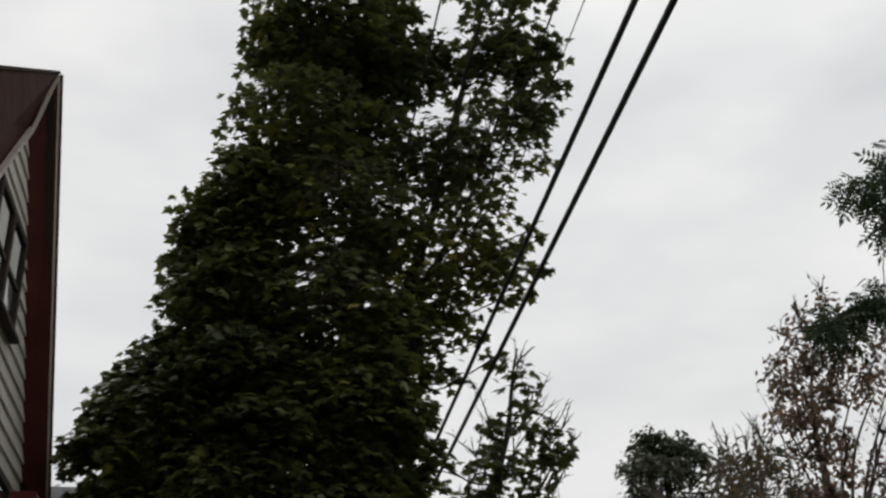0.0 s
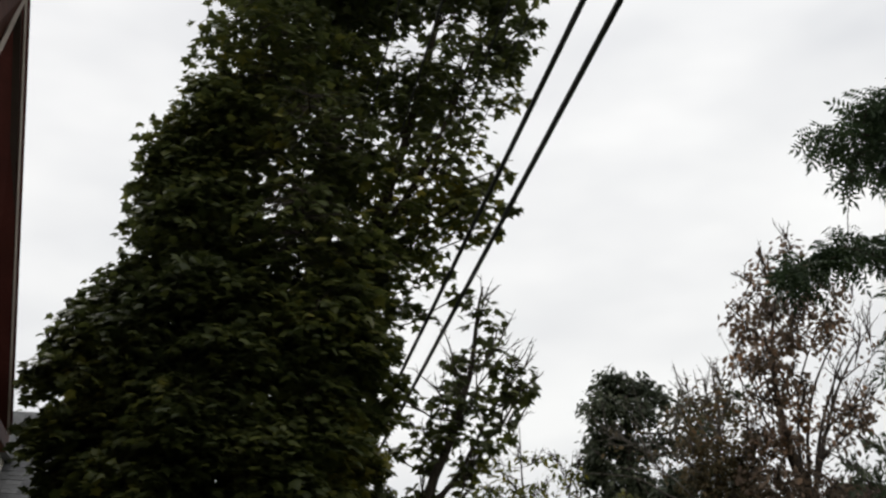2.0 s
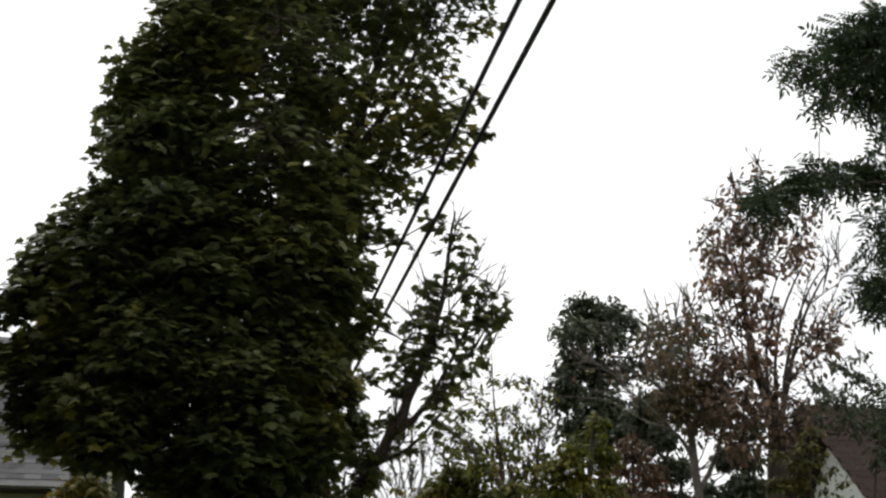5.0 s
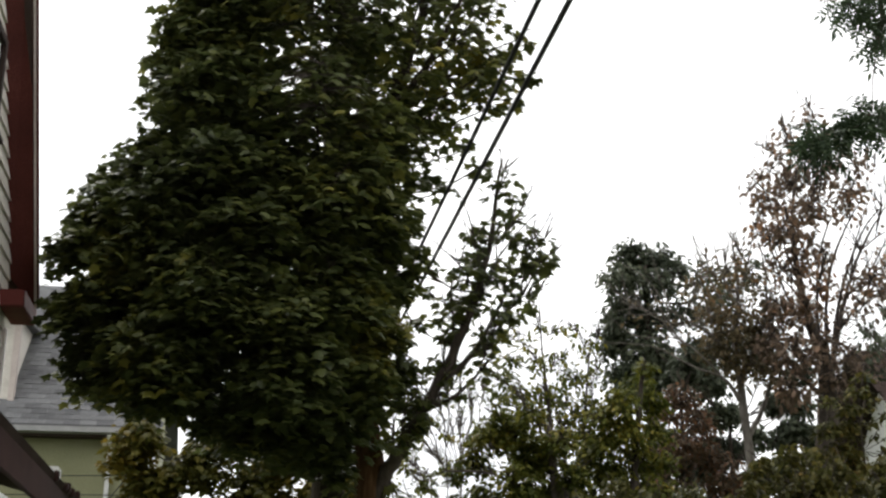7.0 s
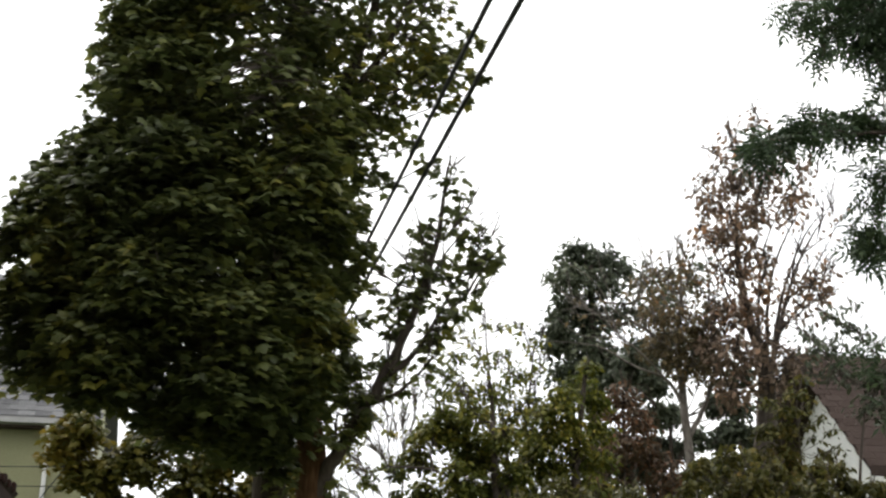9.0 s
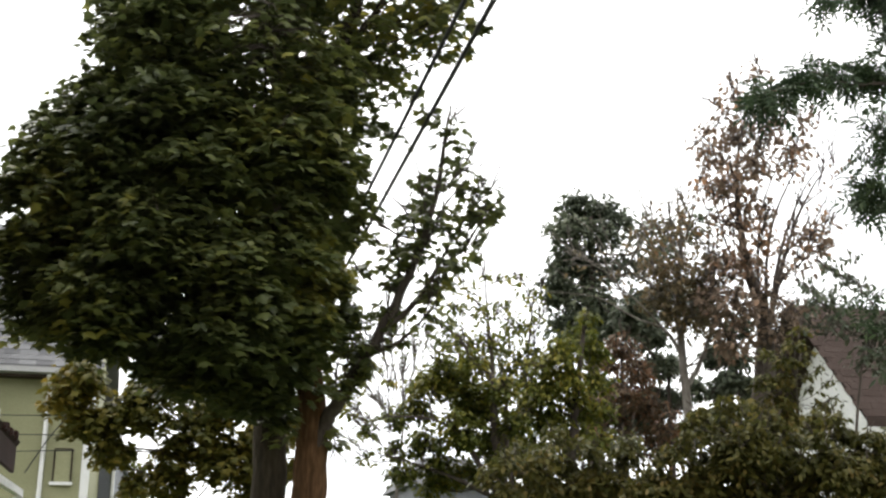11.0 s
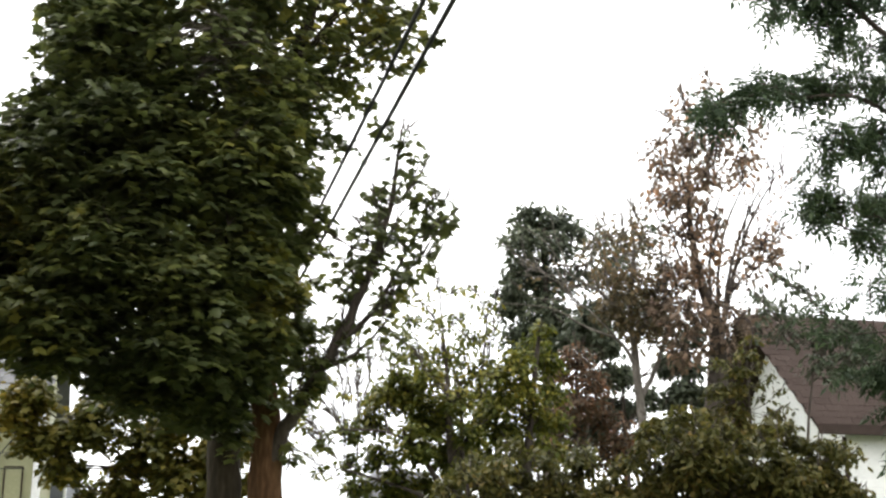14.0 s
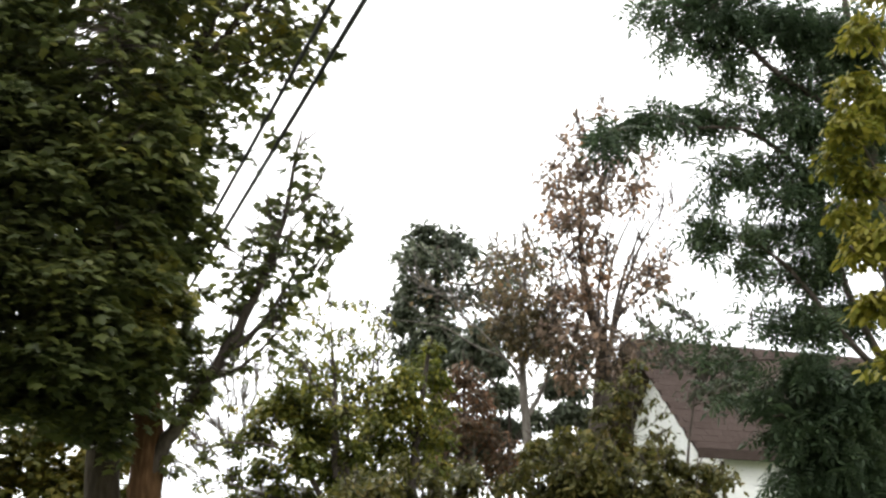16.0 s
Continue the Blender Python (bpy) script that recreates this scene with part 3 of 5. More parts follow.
gut.faces.new(ends[1])
for i in range(6):
    gut.faces.new((ends[0][i], ends[0][(i + 1) % 6], ends[1][(i + 1) % 6], ends[1][i]))
part("gutter", gut, GUTTER, green, "grey metal gutter")
part("soffit", block(-12.2, -1.5, GY - 0.0, GY + 0.34, 5.26, 5.30), WINDOW_DARK, green)
v, f = tube(curve_path([(-2.34, GY - 0.04, 5.30), (-2.34, GY + 0.05, 5.2), (-2.34, GY + 0.25, 5.0), (-2.36, GY + 0.25, 3.0), (-2.36, GY + 0.25, 0.1)], 4), [0.042] * 17, 8)
ds = new("downspout", mesh_from("downspout", v, f, METAL_WHITE))
ds.parent = green
tagged(ds, "white metal downspout")
gwin = thing("window_4", "small white-silled window in the green wall", "window", kind="structure", at=STREET)
part("frame", block(-2.16, -2.14, GY + 0.27, GY + 0.31, 3.42, 4.02, 0.005), WINDOW_DARK, gwin)
part("frame", block(-1.85, -1.83, GY + 0.27, GY + 0.31, 3.42, 4.02, 0.005), WINDOW_DARK, gwin)
part("frame", block(-2.14, -1.85, GY + 0.27, GY + 0.31, 4.0, 4.02, 0.005), WINDOW_DARK, gwin)
part("pane", block(-2.13, -1.86, GY + 0.295, GY + 0.299, 3.42, 3.98), GREEN_WALL, gwin)
part("sill", block(-2.2, -1.8, GY + 0.24, GY + 0.31, 3.36, 3.42, 0.006), METAL_WHITE, gwin, "white sill")
for wz, wx0, wx1, dz in ((4.55, -9.0, -1.9, 0.05), (4.28, -9.0, -1.6, -0.03), (3.85, -9.0, -1.8, 0.12)):
    vv, ff = tube([(wx0 + (wx1 - wx0) * i / 8, GY + 0.16, wz + dz * i / 8 - 0.05 * math.sin(math.pi * i / 8)) for i in range(9)], [0.009] * 9, 5)
    wob = new("cable", mesh_from("cable", vv, ff, CABLE))
    wob.matrix_world = STREET
    tagged(wob, "thin dark service wire along the green wall", "cable", "wall wires")
# a thin dark line slanting up in front of the green wall
vv, ff = tube([(-2.62, GY + 0.14, 3.55), (-2.3, GY + 0.14, 4.12), (-1.95, GY + 0.14, 4.62)], [0.012] * 3, 5)
wob = new("cable", mesh_from("cable", vv, ff, CABLE))
wob.matrix_world = STREET
tagged(wob, "dark slanting line in front of the green wall", "cable", "wall wires")
# dormer on the grey roof
dormer = thing("dormer", "pale-sided dormer on the grey shingle roof", "dormer", at=STREET)
part("wall", block(-6.2, -4.27, GY + 0.6, GY + 3.2, 5.75, 7.7), SIDING, dormer)
part("corner_board", block(-4.30, -4.19, GY + 0.56, GY + 0.72, 5.85, 7.7, 0.008), PALE_TRIM, dormer)
part("roof", solid([(-6.4, GY + 0.3, 7.6), (-4.1, GY + 0.3, 7.6), (-4.1, GY + 3.4, 7.75), (-6.4, GY + 3.4, 7.75),
                    (-6.4, GY + 0.3, 7.68), (-4.1, GY + 0.3, 7.68), (-4.1, GY + 3.4, 7.85), (-6.4, GY + 3.4, 7.85)]), GREY_SHINGLE, dormer)

# slate-grey house beyond, with a white corner post
grey = thing("house", "slate grey house wall with white corner trim", "house", at=STREET)
part("wall", block(-1.85, -1.29, 27.0, 33.0, 0, 4.4), GREY_WALL, grey)
part("corner_board", block(-1.30, -1.24, 26.95, 27.1, 0, 4.35, 0.008), METAL_WHITE, grey, "white corner post")
part("roof", block(-1.9, -1.20, 26.85, 33.2, 4.4, 4.46), GREY_SHINGLE, grey)

# ---- the white house ----
white = thing("house", "white house with a steep brown shingle roof behind trees", "house", at=STREET)
wb = part("wall", block(15.45, 25.0, 24.4, 29.6, 0, 5.25), WHITE_PAINT, white)
part("gable_wall", solid([(15.45, 24.4, 5.25), (15.65, 24.4, 5.25), (15.65, 29.6, 5.25), (15.45, 29.6, 5.25),
                          (15.45, 26.9, 8.1), (15.65, 26.9, 8.1), (15.65, 27.1, 8.1), (15.45, 27.1, 8.1)]), WHITE_PAINT, white)
part("downspout", block(15.36, 15.44, 24.3, 24.37, 0, 5.1, 0.01), WINDOW_DARK, white, "dark corner downspout")
wr = part("roof", solid([(14.5, 23.9, 5.2), (25.5, 23.9, 5.2), (25.5, 27.0, 8.35), (14.5, 27.0, 8.35),
                         (14.5, 23.9, 5.3), (25.5, 23.9, 5.3), (25.5, 27.0, 8.48), (14.5, 27.0, 8.48)]), BROWN_SHINGLE, white)
part("roof", solid([(14.5, 30.1, 5.2), (25.5, 30.1, 5.2), (25.5, 27.0, 8.35), (14.5, 27.0, 8.35),
                    (14.5, 30.1, 5.3), (25.5, 30.1, 5.3), (25.5, 27.0, 8.48), (14.5, 27.0, 8.48)]), BROWN_SHINGLE, white)
part("fascia", block(14.5, 25.5, 23.86, 23.9, 5.08, 5.28, 0.008), WINDOW_DARK, white)
z = 2.4
while z < 5.1:
    part("siding_board", solid([(15.45, 24.375, z), (25, 24.375, z), (25, 24.4, z), (15.45, 24.4, z),
                                (15.45, 24.392, z + 0.2), (25, 24.392, z + 0.2), (25, 24.4, z + 0.2), (15.45, 24.4, z + 0.2)]), WHITE_PAINT, wb)
    z += 0.2

# far house between the trees
far = thing("house", "distant pale grey house roof between the trees", "house", at=STREET)
part("wall", block(8.6, 11.5, 45, 50, 0, 5.3), GREY_WALL, far)
part("roof", solid([(8.3, 44.6, 5.3), (11.8, 44.6, 5.3), (11.8, 50.4, 5.3), (8.3, 50.4, 5.3),
                    (9.2, 46.5, 6.5), (10.9, 46.5, 6.5), (10.9, 48.5, 6.5), (9.2, 48.5, 6.5)]), GREY_SHINGLE, far)

# ---- overhead cables ----
def cable(name, x, z, radius, label, y0=-30, y1=60, sag=0.25):
    pts = []
    for i in range(46):
        y = y0 + (y1 - y0) * i / 45
        pts.append((x, y, z - sag * (1 - ((y - 12) / 45) ** 2) + sag))
    vv, ff = tube(pts, [radius] * len(pts), 7)
    ob = new(name, mesh_from(name, vv, ff, CABLE))
    ob.matrix_world = STREET
    return tagged(ob, label, "cable", "overhead cables")


cable("cable", 1.862, 5.8, 0.019, "thick black overhead cable strung along the street", sag=0)
cable("cable", 2.072, 5.8, 0.021, "thick black overhead cable strung along the street", sag=0)
cable("cable", 1.44, 9.0, 0.010, "thin black overhead wire above the cables", sag=0)
cable("cable", 2.54, 9.0, 0.010, "thin black overhead wire above the cables", sag=0)
cable("cable", 2.80, 9.0, 0.006, "thin black overhead wire above the cables", sag=0)
cable("cable", 1.87, 9.0, 0.012, "thin black overhead wire passing into the maple", sag=0)


shingles(roof, -4.1, -1.6, (GY, 5.465), (GY + 4.0, 9.205), 0.17, 0.30, GREY_SHINGLE, 3)
shingles(wr, 14.6, 21.5, (23.9, 5.305), (27.0, 8.485), 0.24, 0.42, BROWN_SHINGLE, 4)

# ---- trees ----
MAPLE, OVAL, FEATHER = maple_blade(), oval_blade(), feather_blade()
maple_boughs = [
    (-1.29, 13.14, 13.76, 1.24, 0.5), (-1.40, 12.92, 11.44, 1.05, 0.5), (-1.66, 12.69, 9.73, 0.98, 0.5), (-2.22, 12.60, 8.50, 0.84, 1),
    (-2.25, 12.39, 7.25, 0.80, 1), (-1.05, 12.56, 8.39, 0.99, 0.42), (-1.13, 12.35, 7.08, 0.94, 0.42), (-2.05, 12.23, 6.19, 0.85, 1),
    (-0.92, 12.27, 6.00, 0.78, 1), (-3.12, 12.58, 6.21, 0.57, 1), (-3.45, 12.51, 5.62, 0.46, 1), (-2.71, 12.20, 5.51, 0.66, 1)]
maple_boughs += [
    (-3.18, 12.35, 4.83, 0.64, 1), (-3.18, 12.50, 4.36, 0.5, 1), (-2.45, 11.95, 4.34, 0.69, 1), (-1.45, 11.91, 4.36, 0.74, 1),
    (-1.93, 11.84, 5.02, 0.69, 1), (-0.95, 12.16, 5.03, 0.58, 1), (-0.82, 12.57, 4.23, 0.53, 1), (-2.66, 12.49, 4.16, 0.44, 1),
    (-1.80, 12.67, 3.87, 0.48, 1), (-0.98, 12.90, 3.82, 0.42, 1), (-1.35, 12.60, 3.90, 0.42, 1), (-0.75, 13.59, 13.02, 0.75, 0.42)]
maple_boughs += [
    (-0.45, 13.40, 11.10, 0.72, 0.6), (0.72, 13.58, 11.24, 0.80, 0.22), (1.33, 13.53, 11.49, 0.50, 0.24), (0.66, 13.38, 9.80, 0.72, 0.24),
    (1.20, 13.35, 10.45, 0.48, 0.24), (0.48, 13.19, 8.63, 0.66, 0.24), (-0.09, 13.20, 9.53, 0.78, 0.24), (0.73, 12.98, 7.99, 0.40, 0.24),
    (-0.20, 13.00, 8.01, 0.67, 0.24), (-0.40, 12.80, 6.92, 0.58, 0.6), (0.12, 13.00, 7.49, 0.33, 0.24), (1.00, 13.56, 12.97, 0.90, 0.24)]
maple_boughs += [(-1.10, 12.95, 3.63, 0.30, 0.9), (-1.66, 12.69, 3.64, 0.30, 0.9), (-0.87, 12.87, 4.15, 0.30, 1), (-0.57, 12.79, 4.75, 0.30, 0.6), (-2.55, 12.34, 4.10, 0.36, 1), (-1.82, 11.86, 5.58, 0.53, 1)]
maple_boughs += [(-2.74, 12.50, 6.69, 0.45, 0.9), (-2.05, 12.84, 9.18, 0.49, 0.5), (-0.77, 13.18, 9.86, 0.65, 0.4), (-0.61, 12.99, 8.39, 0.54, 0.35), (-0.53, 12.89, 7.31, 0.52, 0.4), (-0.52, 12.69, 6.01, 0.50, 0.6), (-0.94, 13.27, 11.05, 0.75, 0.42), (-2.03, 13.04, 11.18, 0.53, 0.5), (-0.51, 12.69, 5.32, 0.31, 0.6), (-1.03, 13.26, 3.50, 0.22, 0.9), (-1.30, 13.14, 3.66, 0.28, 0.9), (-0.88, 13.37, 3.34, 0.17, 0.6)]   # rim
maple_boughs += [(-0.54, 12.79, 5.93, 0.31, 0.7), (-0.44, 12.89, 4.87, 0.28, 0.6), (-0.38, 12.99, 6.40, 0.26, 0.5), (-0.25, 13.00, 5.42, 0.22, 0.5), (-0.37, 13.09, 4.42, 0.25, 0.6), (-0.22, 13.20, 7.47, 0.40, 0.35), (0.23, 13.30, 8.04, 0.41, 0.28), (0.76, 13.28, 8.27, 0.31, 0.28), (-2.56, 12.74, 8.44, 0.34, 0.8), (-2.71, 12.61, 7.57, 0.30, 0.8)]
maple_boughs += [(-2.32, 12.79, 9.24, 0.40, 0.8), (-2.73, 12.61, 7.92, 0.35, 0.8)]
maple_fringe = [(0.75, 13.24, 7.66, 0.09, 0.35), (1.03, 13.48, 7.90, 0.06, 0.35), (1.23, 13.32, 8.11, 0.09, 0.35), (1.14, 13.25, 8.58, 0.08, 0.4),
                (0.90, 13.39, 8.05, 0.10, 0.35), (0.36, 13.40, 7.51, 0.07, 0.35), (0.11, 13.39, 7.48, 0.09, 0.35), (0.55, 13.38, 7.89, 0.10, 0.35),
                (0.49, 13.28, 7.16, 0.05, 0.35), (0.08, 13.28, 6.71, 0.11, 0.4), (0.32, 13.50, 6.73, 0.08, 0.35), (0.68, 13.31, 6.94, 0.06, 0.3),
                (1.37, 13.49, 9.70, 0.13, 0.4), (1.32, 13.54, 10.32, 0.13, 0.4), (0.64, 13.58, 8.37, 0.13, 0.35)]
maple_fringe += [(-3.74, 12.73, 6.14, 0.16, 0.7), (-3.59, 12.73, 6.46, 0.14, 0.65), (-3.35, 12.72, 6.79, 0.12, 0.65), (-3.72, 12.48, 5.68, 0.14, 0.8),
                (-2.75, 12.63, 8.67, 0.16, 0.8), (-2.85, 12.58, 8.15, 0.12, 0.8), (-2.91, 12.61, 7.71, 0.10, 0.7)]
maple_fringe += [(1.09, 13.73, 11.92, 0.21, 0.5), (1.46, 13.32, 11.33, 0.17, 0.5), (0.70, 13.26, 11.25, 0.20, 0.45), (1.67, 13.75, 11.08, 0.14, 0.45),
                (1.18, 13.34, 10.98, 0.20, 0.5), (0.57, 13.31, 11.80, 0.14, 0.3), (0.25, 13.58, 11.16, 0.15, 0.3), (-0.39, 13.42, 12.00, 0.20, 0.5),
                (1.37, 13.69, 10.59, 0.15, 0.4)]
# the crown thins out upwards and towards the cables
def thinned(x, z):
    if math.hypot(x + 0.2, z - 7.7) < 0.6:
        return 0.55
    return min(1.0, max(0.7, 1.22 - 0.05 * z)) * (0.74 if -1.5 < x and 6.2 < z < 9.2 else 1.0)


maple_boughs = [(x, y, z, r, f * thinned(x, z)) for x, y, z, r, f in maple_boughs if (x, z) != (-2.32, 9.24)] + maple_fringe
grow("tree", "tall dense dark green maple pruned beside the overhead cables",
     [(-1.0, 14.0, 0, 0.30), (-1.01, 13.96, 2.2, 0.20), (-1.04, 13.96, 3.8, 0.18), (-1.1, 13.5, 5.6, 0.19), (-1.0, 13.3, 7.4, 0.15), (-0.9, 13.4, 9.5, 0.10), (-0.9, 13.4, 12.6, 0.03)],
     maple_boughs, MAPLE_BARK, MAPLE_LEAF, MAPLE, 0.14, 54, 11, limb_from=0.3, spray=9, spray_radius=0.26, droop=0.38, spread=0.27, flat=0.2, lumps=7, slope=0.4, dome=0.5, ragged=0.4, trim=0.0, girth=0.018,
     limbs=[[(-1.0, 13.5, 5.9, 0.12), (-0.48, 13.19, 7.44, 0.085), (-0.07, 13.4, 8.75, 0.06), (0.24, 13.5, 10.13, 0.04), (0.61, 13.59, 11.82, 0.02)],
            [(-0.48, 13.19, 7.44, 0.05), (0.05, 13.2, 8.2, 0.035), (0.5, 13.2, 9.2, 0.025), (0.9, 13.4, 10.5, 0.012)]])
stem_sprays = [(-0.09, 13.46, 5.08, 0.13, 0.3), (0.03, 13.37, 5.45, 0.10, 0.25), (-0.17, 13.41, 4.54, 0.13, 0.35), (0.30, 13.46, 4.89, 0.10, 0.25),
               (0.57, 13.20, 5.28, 0.14, 0.35), (0.24, 13.35, 4.54, 0.09, 0.25), (-0.19, 13.46, 4.14, 0.13, 0.35), (-0.00, 13.45, 3.89, 0.11, 0.25),
               (0.74, 13.33, 4.80, 0.11, 0.3), (0.92, 13.17, 5.12, 0.11, 0.3), (-0.27, 13.26, 4.83, 0.10, 0.3)]
grow("tree", "brown-barked maple stem with a sparse leaning limb",
     [(-0.56, 13.8, 0, 0.27), (-0.57, 13.79, 2.4, 0.20), (-0.55, 13.72, 3.5, 0.17), (-0.72, 13.5, 4.6, 0.13), (-0.8, 13.4, 5.8, 0.08)],
     [(0.72, 12.98, 5.44, 0.47, 0.25), (1.15, 12.95, 5.77, 0.28, 0.29), (0.89, 12.97, 6.58, 0.29, 0.25), (0.36, 13.20, 5.10, 0.35, 0.33), (0.65, 13.18, 4.53, 0.28, 0.25),
      (-0.04, 12.90, 5.59, 0.28, 0.33), (-0.08, 13.40, 4.11, 0.31, 0.29), (-0.19, 13.00, 4.52, 0.28, 0.33), (0.59, 12.99, 5.97, 0.35, 0.18), (0.32, 13.40, 4.31, 0.25, 0.21), (-0.3, 13.2, 3.75, 0.25, 0.25),
      (0.99, 12.96, 6.11, 0.29, 0.25), (1.28, 12.94, 5.64, 0.25, 0.28), (0.98, 13.06, 5.15, 0.31, 0.25), (0.47, 12.99, 5.57, 0.25, 0.28), (1.20, 13.05, 5.34, 0.22, 0.25), (0.80, 13.18, 4.85, 0.25, 0.28), (0.25, 13.30, 4.60, 0.25, 0.22), (-0.23, 13.40, 3.73, 0.25, 0.28), (1.34, 12.93, 5.91, 0.16, 0.28), (-0.24, 13.30, 4.21, 0.25, 0.4), (-0.30, 13.60, 3.19, 0.18, 0.4), (0.01, 13.40, 3.98, 0.25, 0.3)] + stem_sprays,
     WARM_BARK, MAPLE_LEAF, MAPLE, 0.135, 34, 12, limb_from=0.75, spray=6, spray_radius=0.2, girth=0.016, bare=5, droop=0.5, lumps=4, trim=0.05, limb_bark=BROWN_BARK,
     limbs=[[(-0.60, 13.76, 2.85, 0.11), (-0.40, 13.65, 3.38, 0.085), (-0.12, 13.5, 3.83, 0.072), (0.31, 13.3, 4.61, 0.058), (0.69, 13.08, 5.6, 0.038), (0.92, 12.97, 6.92, 0.010)],
            [(0.18, 13.35, 4.35, 0.04), (0.6, 13.3, 4.75, 0.03), (1.0, 13.2, 5.5, 0.012)],
            [(0.05, 13.4, 4.1, 0.03), (0.4, 13.3, 4.25, 0.022), (0.75, 13.2, 4.6, 0.008)]])
brown_crown = [(7.87, 22.48, 11.82, 0.29, 0.16), (7.21, 22.32, 11.41, 0.26, 0.2), (6.98, 22.68, 11.12, 0.24, 0.2), (6.75, 22.39, 10.45, 0.25, 0.28),
               (7.29, 22.28, 10.91, 0.35, 0.3), (8.02, 22.68, 11.35, 0.34, 0.3), (7.59, 23.30, 10.71, 0.41, 0.45), (7.05, 23.16, 10.20, 0.38, 0.5),
               (8.12, 23.12, 10.72, 0.43, 0.42), (8.45, 22.47, 10.13, 0.35, 0.4), (8.80, 22.84, 10.77, 0.27, 0.25), (8.36, 22.53, 10.99, 0.26, 0.2),
               (8.95, 22.41, 10.91, 0.19, 0.2), (7.58, 22.33, 9.75, 0.41, 0.5), (7.03, 22.46, 9.36, 0.39, 0.45), (6.99, 23.31, 9.46, 0.31, 0.4)]
brown_crown += [(8.58, 23.19, 10.03, 0.31, 0.25), (7.69, 23.17, 9.14, 0.40, 0.35), (7.21, 23.16, 8.76, 0.37, 0.4), (7.63, 22.43, 8.21, 0.36, 0.35),
               (7.41, 22.57, 7.79, 0.27, 0.9), (7.10, 22.95, 7.88, 0.39, 0.4), (8.90, 23.08, 8.50, 0.28, 0.6), (9.17, 23.23, 8.31, 0.21, 0.5),
               (8.56, 23.26, 8.60, 0.24, 0.3), (7.07, 22.30, 6.82, 0.44, 0.6), (6.83, 22.93, 7.18, 0.41, 0.5), (7.87, 23.01, 7.17, 0.37, 0.4),
               (8.53, 22.81, 7.88, 0.30, 0.3), (6.96, 22.41, 6.18, 0.40, 0.5), (7.78, 22.77, 8.90, 0.30, 0.3), (8.00, 22.31, 6.73, 0.31, 0.5)]
brown_crown += [(8.77, 23.32, 7.12, 0.28, 0.45), (8.04, 23.24, 6.48, 0.32, 0.5), (8.82, 22.86, 6.67, 0.18, 0.35), (9.12, 22.56, 8.64, 0.19, 0.2),
               (6.68, 23.29, 10.49, 0.12, 0.15), (6.65, 22.89, 9.61, 0.19, 0.25)]
# the bare fan of shoots on its far side
bare_fan = [(9.35, 23.5, 9.9, 0.5, 0.03), (9.0, 23.6, 9.2, 0.5, 0.03), (9.7, 23.6, 10.2, 0.45, 0.03), (9.3, 23.4, 8.8, 0.45, 0.05), (8.8, 23.6, 8.3, 0.45, 0.05)]
brown_limbs = [
     [(7.96, 23.40, 6.51, 0.078), (8.23, 23.50, 7.35, 0.06), (8.55, 23.60, 8.33, 0.042), (8.97, 23.60, 9.32, 0.027), (9.52, 23.60, 10.20, 0.012), (9.99, 23.60, 10.82, 0.004)],
     [(8.11, 23.40, 7.09, 0.048), (8.41, 23.70, 8.12, 0.036), (8.79, 23.80, 9.13, 0.027), (9.27, 23.80, 10.01, 0.015), (9.87, 23.80, 10.60, 0.004)],
     [(7.99, 23.40, 6.63, 0.048), (7.97, 23.20, 7.74, 0.036), (8.17, 23.20, 8.81, 0.027), (8.52, 23.10, 9.63, 0.018), (8.99, 23.10, 10.38, 0.007), (9.32, 23.10, 10.95, 0.003)],
     [(8.55, 23.60, 8.33, 0.03), (8.95, 23.50, 8.68, 0.021), (9.38, 23.40, 9.39, 0.012), (9.73, 23.40, 10.02, 0.003)],
     [(8.31, 23.50, 7.59, 0.036), (8.76, 23.40, 8.17, 0.024), (9.10, 23.30, 8.51, 0.015), (9.68, 23.20, 8.97, 0.004)],
     [(7.91, 23.40, 6.74, 0.042), (7.98, 23.70, 8.10, 0.03), (8.20, 23.80, 9.35, 0.021), (8.52, 23.70, 10.20, 0.013), (8.95, 23.70, 11.10, 0.004)],
     [(7.78, 23.40, 7.43, 0.036), (7.37, 23.60, 8.30, 0.024), (7.18, 23.70, 9.29, 0.015), (7.02, 23.70, 10.27, 0.007), (6.90, 23.70, 11.03, 0.003)],
     [(7.46, 23.10, 8.52, 0.024), (7.25, 23.20, 9.37, 0.015), (7.21, 23.30, 10.38, 0.009), (7.48, 23.40, 11.56, 0.003)],
     [(7.47, 23.10, 9.47, 0.018), (7.78, 22.90, 10.02, 0.012), (8.02, 22.80, 10.72, 0.007), (8.22, 22.80, 11.60, 0.002)],
     [(7.88, 23.40, 6.17, 0.054), (7.49, 23.70, 6.80, 0.036), (7.15, 23.80, 7.51, 0.024), (7.05, 23.90, 8.49, 0.009)],
     [(8.97, 23.60, 9.32, 0.021), (9.33, 23.70, 9.61, 0.013), (9.71, 23.70, 9.87, 0.007), (10.12, 23.70, 10.38, 0.002)],
     [(8.69, 23.60, 8.70, 0.024), (8.93, 23.80, 9.50, 0.015), (9.27, 23.90, 10.30, 0.008), (9.49, 23.90, 10.82, 0.002)],
     [(7.57, 23.30, 8.22, 0.018), (6.90, 23.10, 8.85, 0.011), (6.57, 23.00, 9.65, 0.006), (6.36, 23.00, 10.18, 0.002)]]
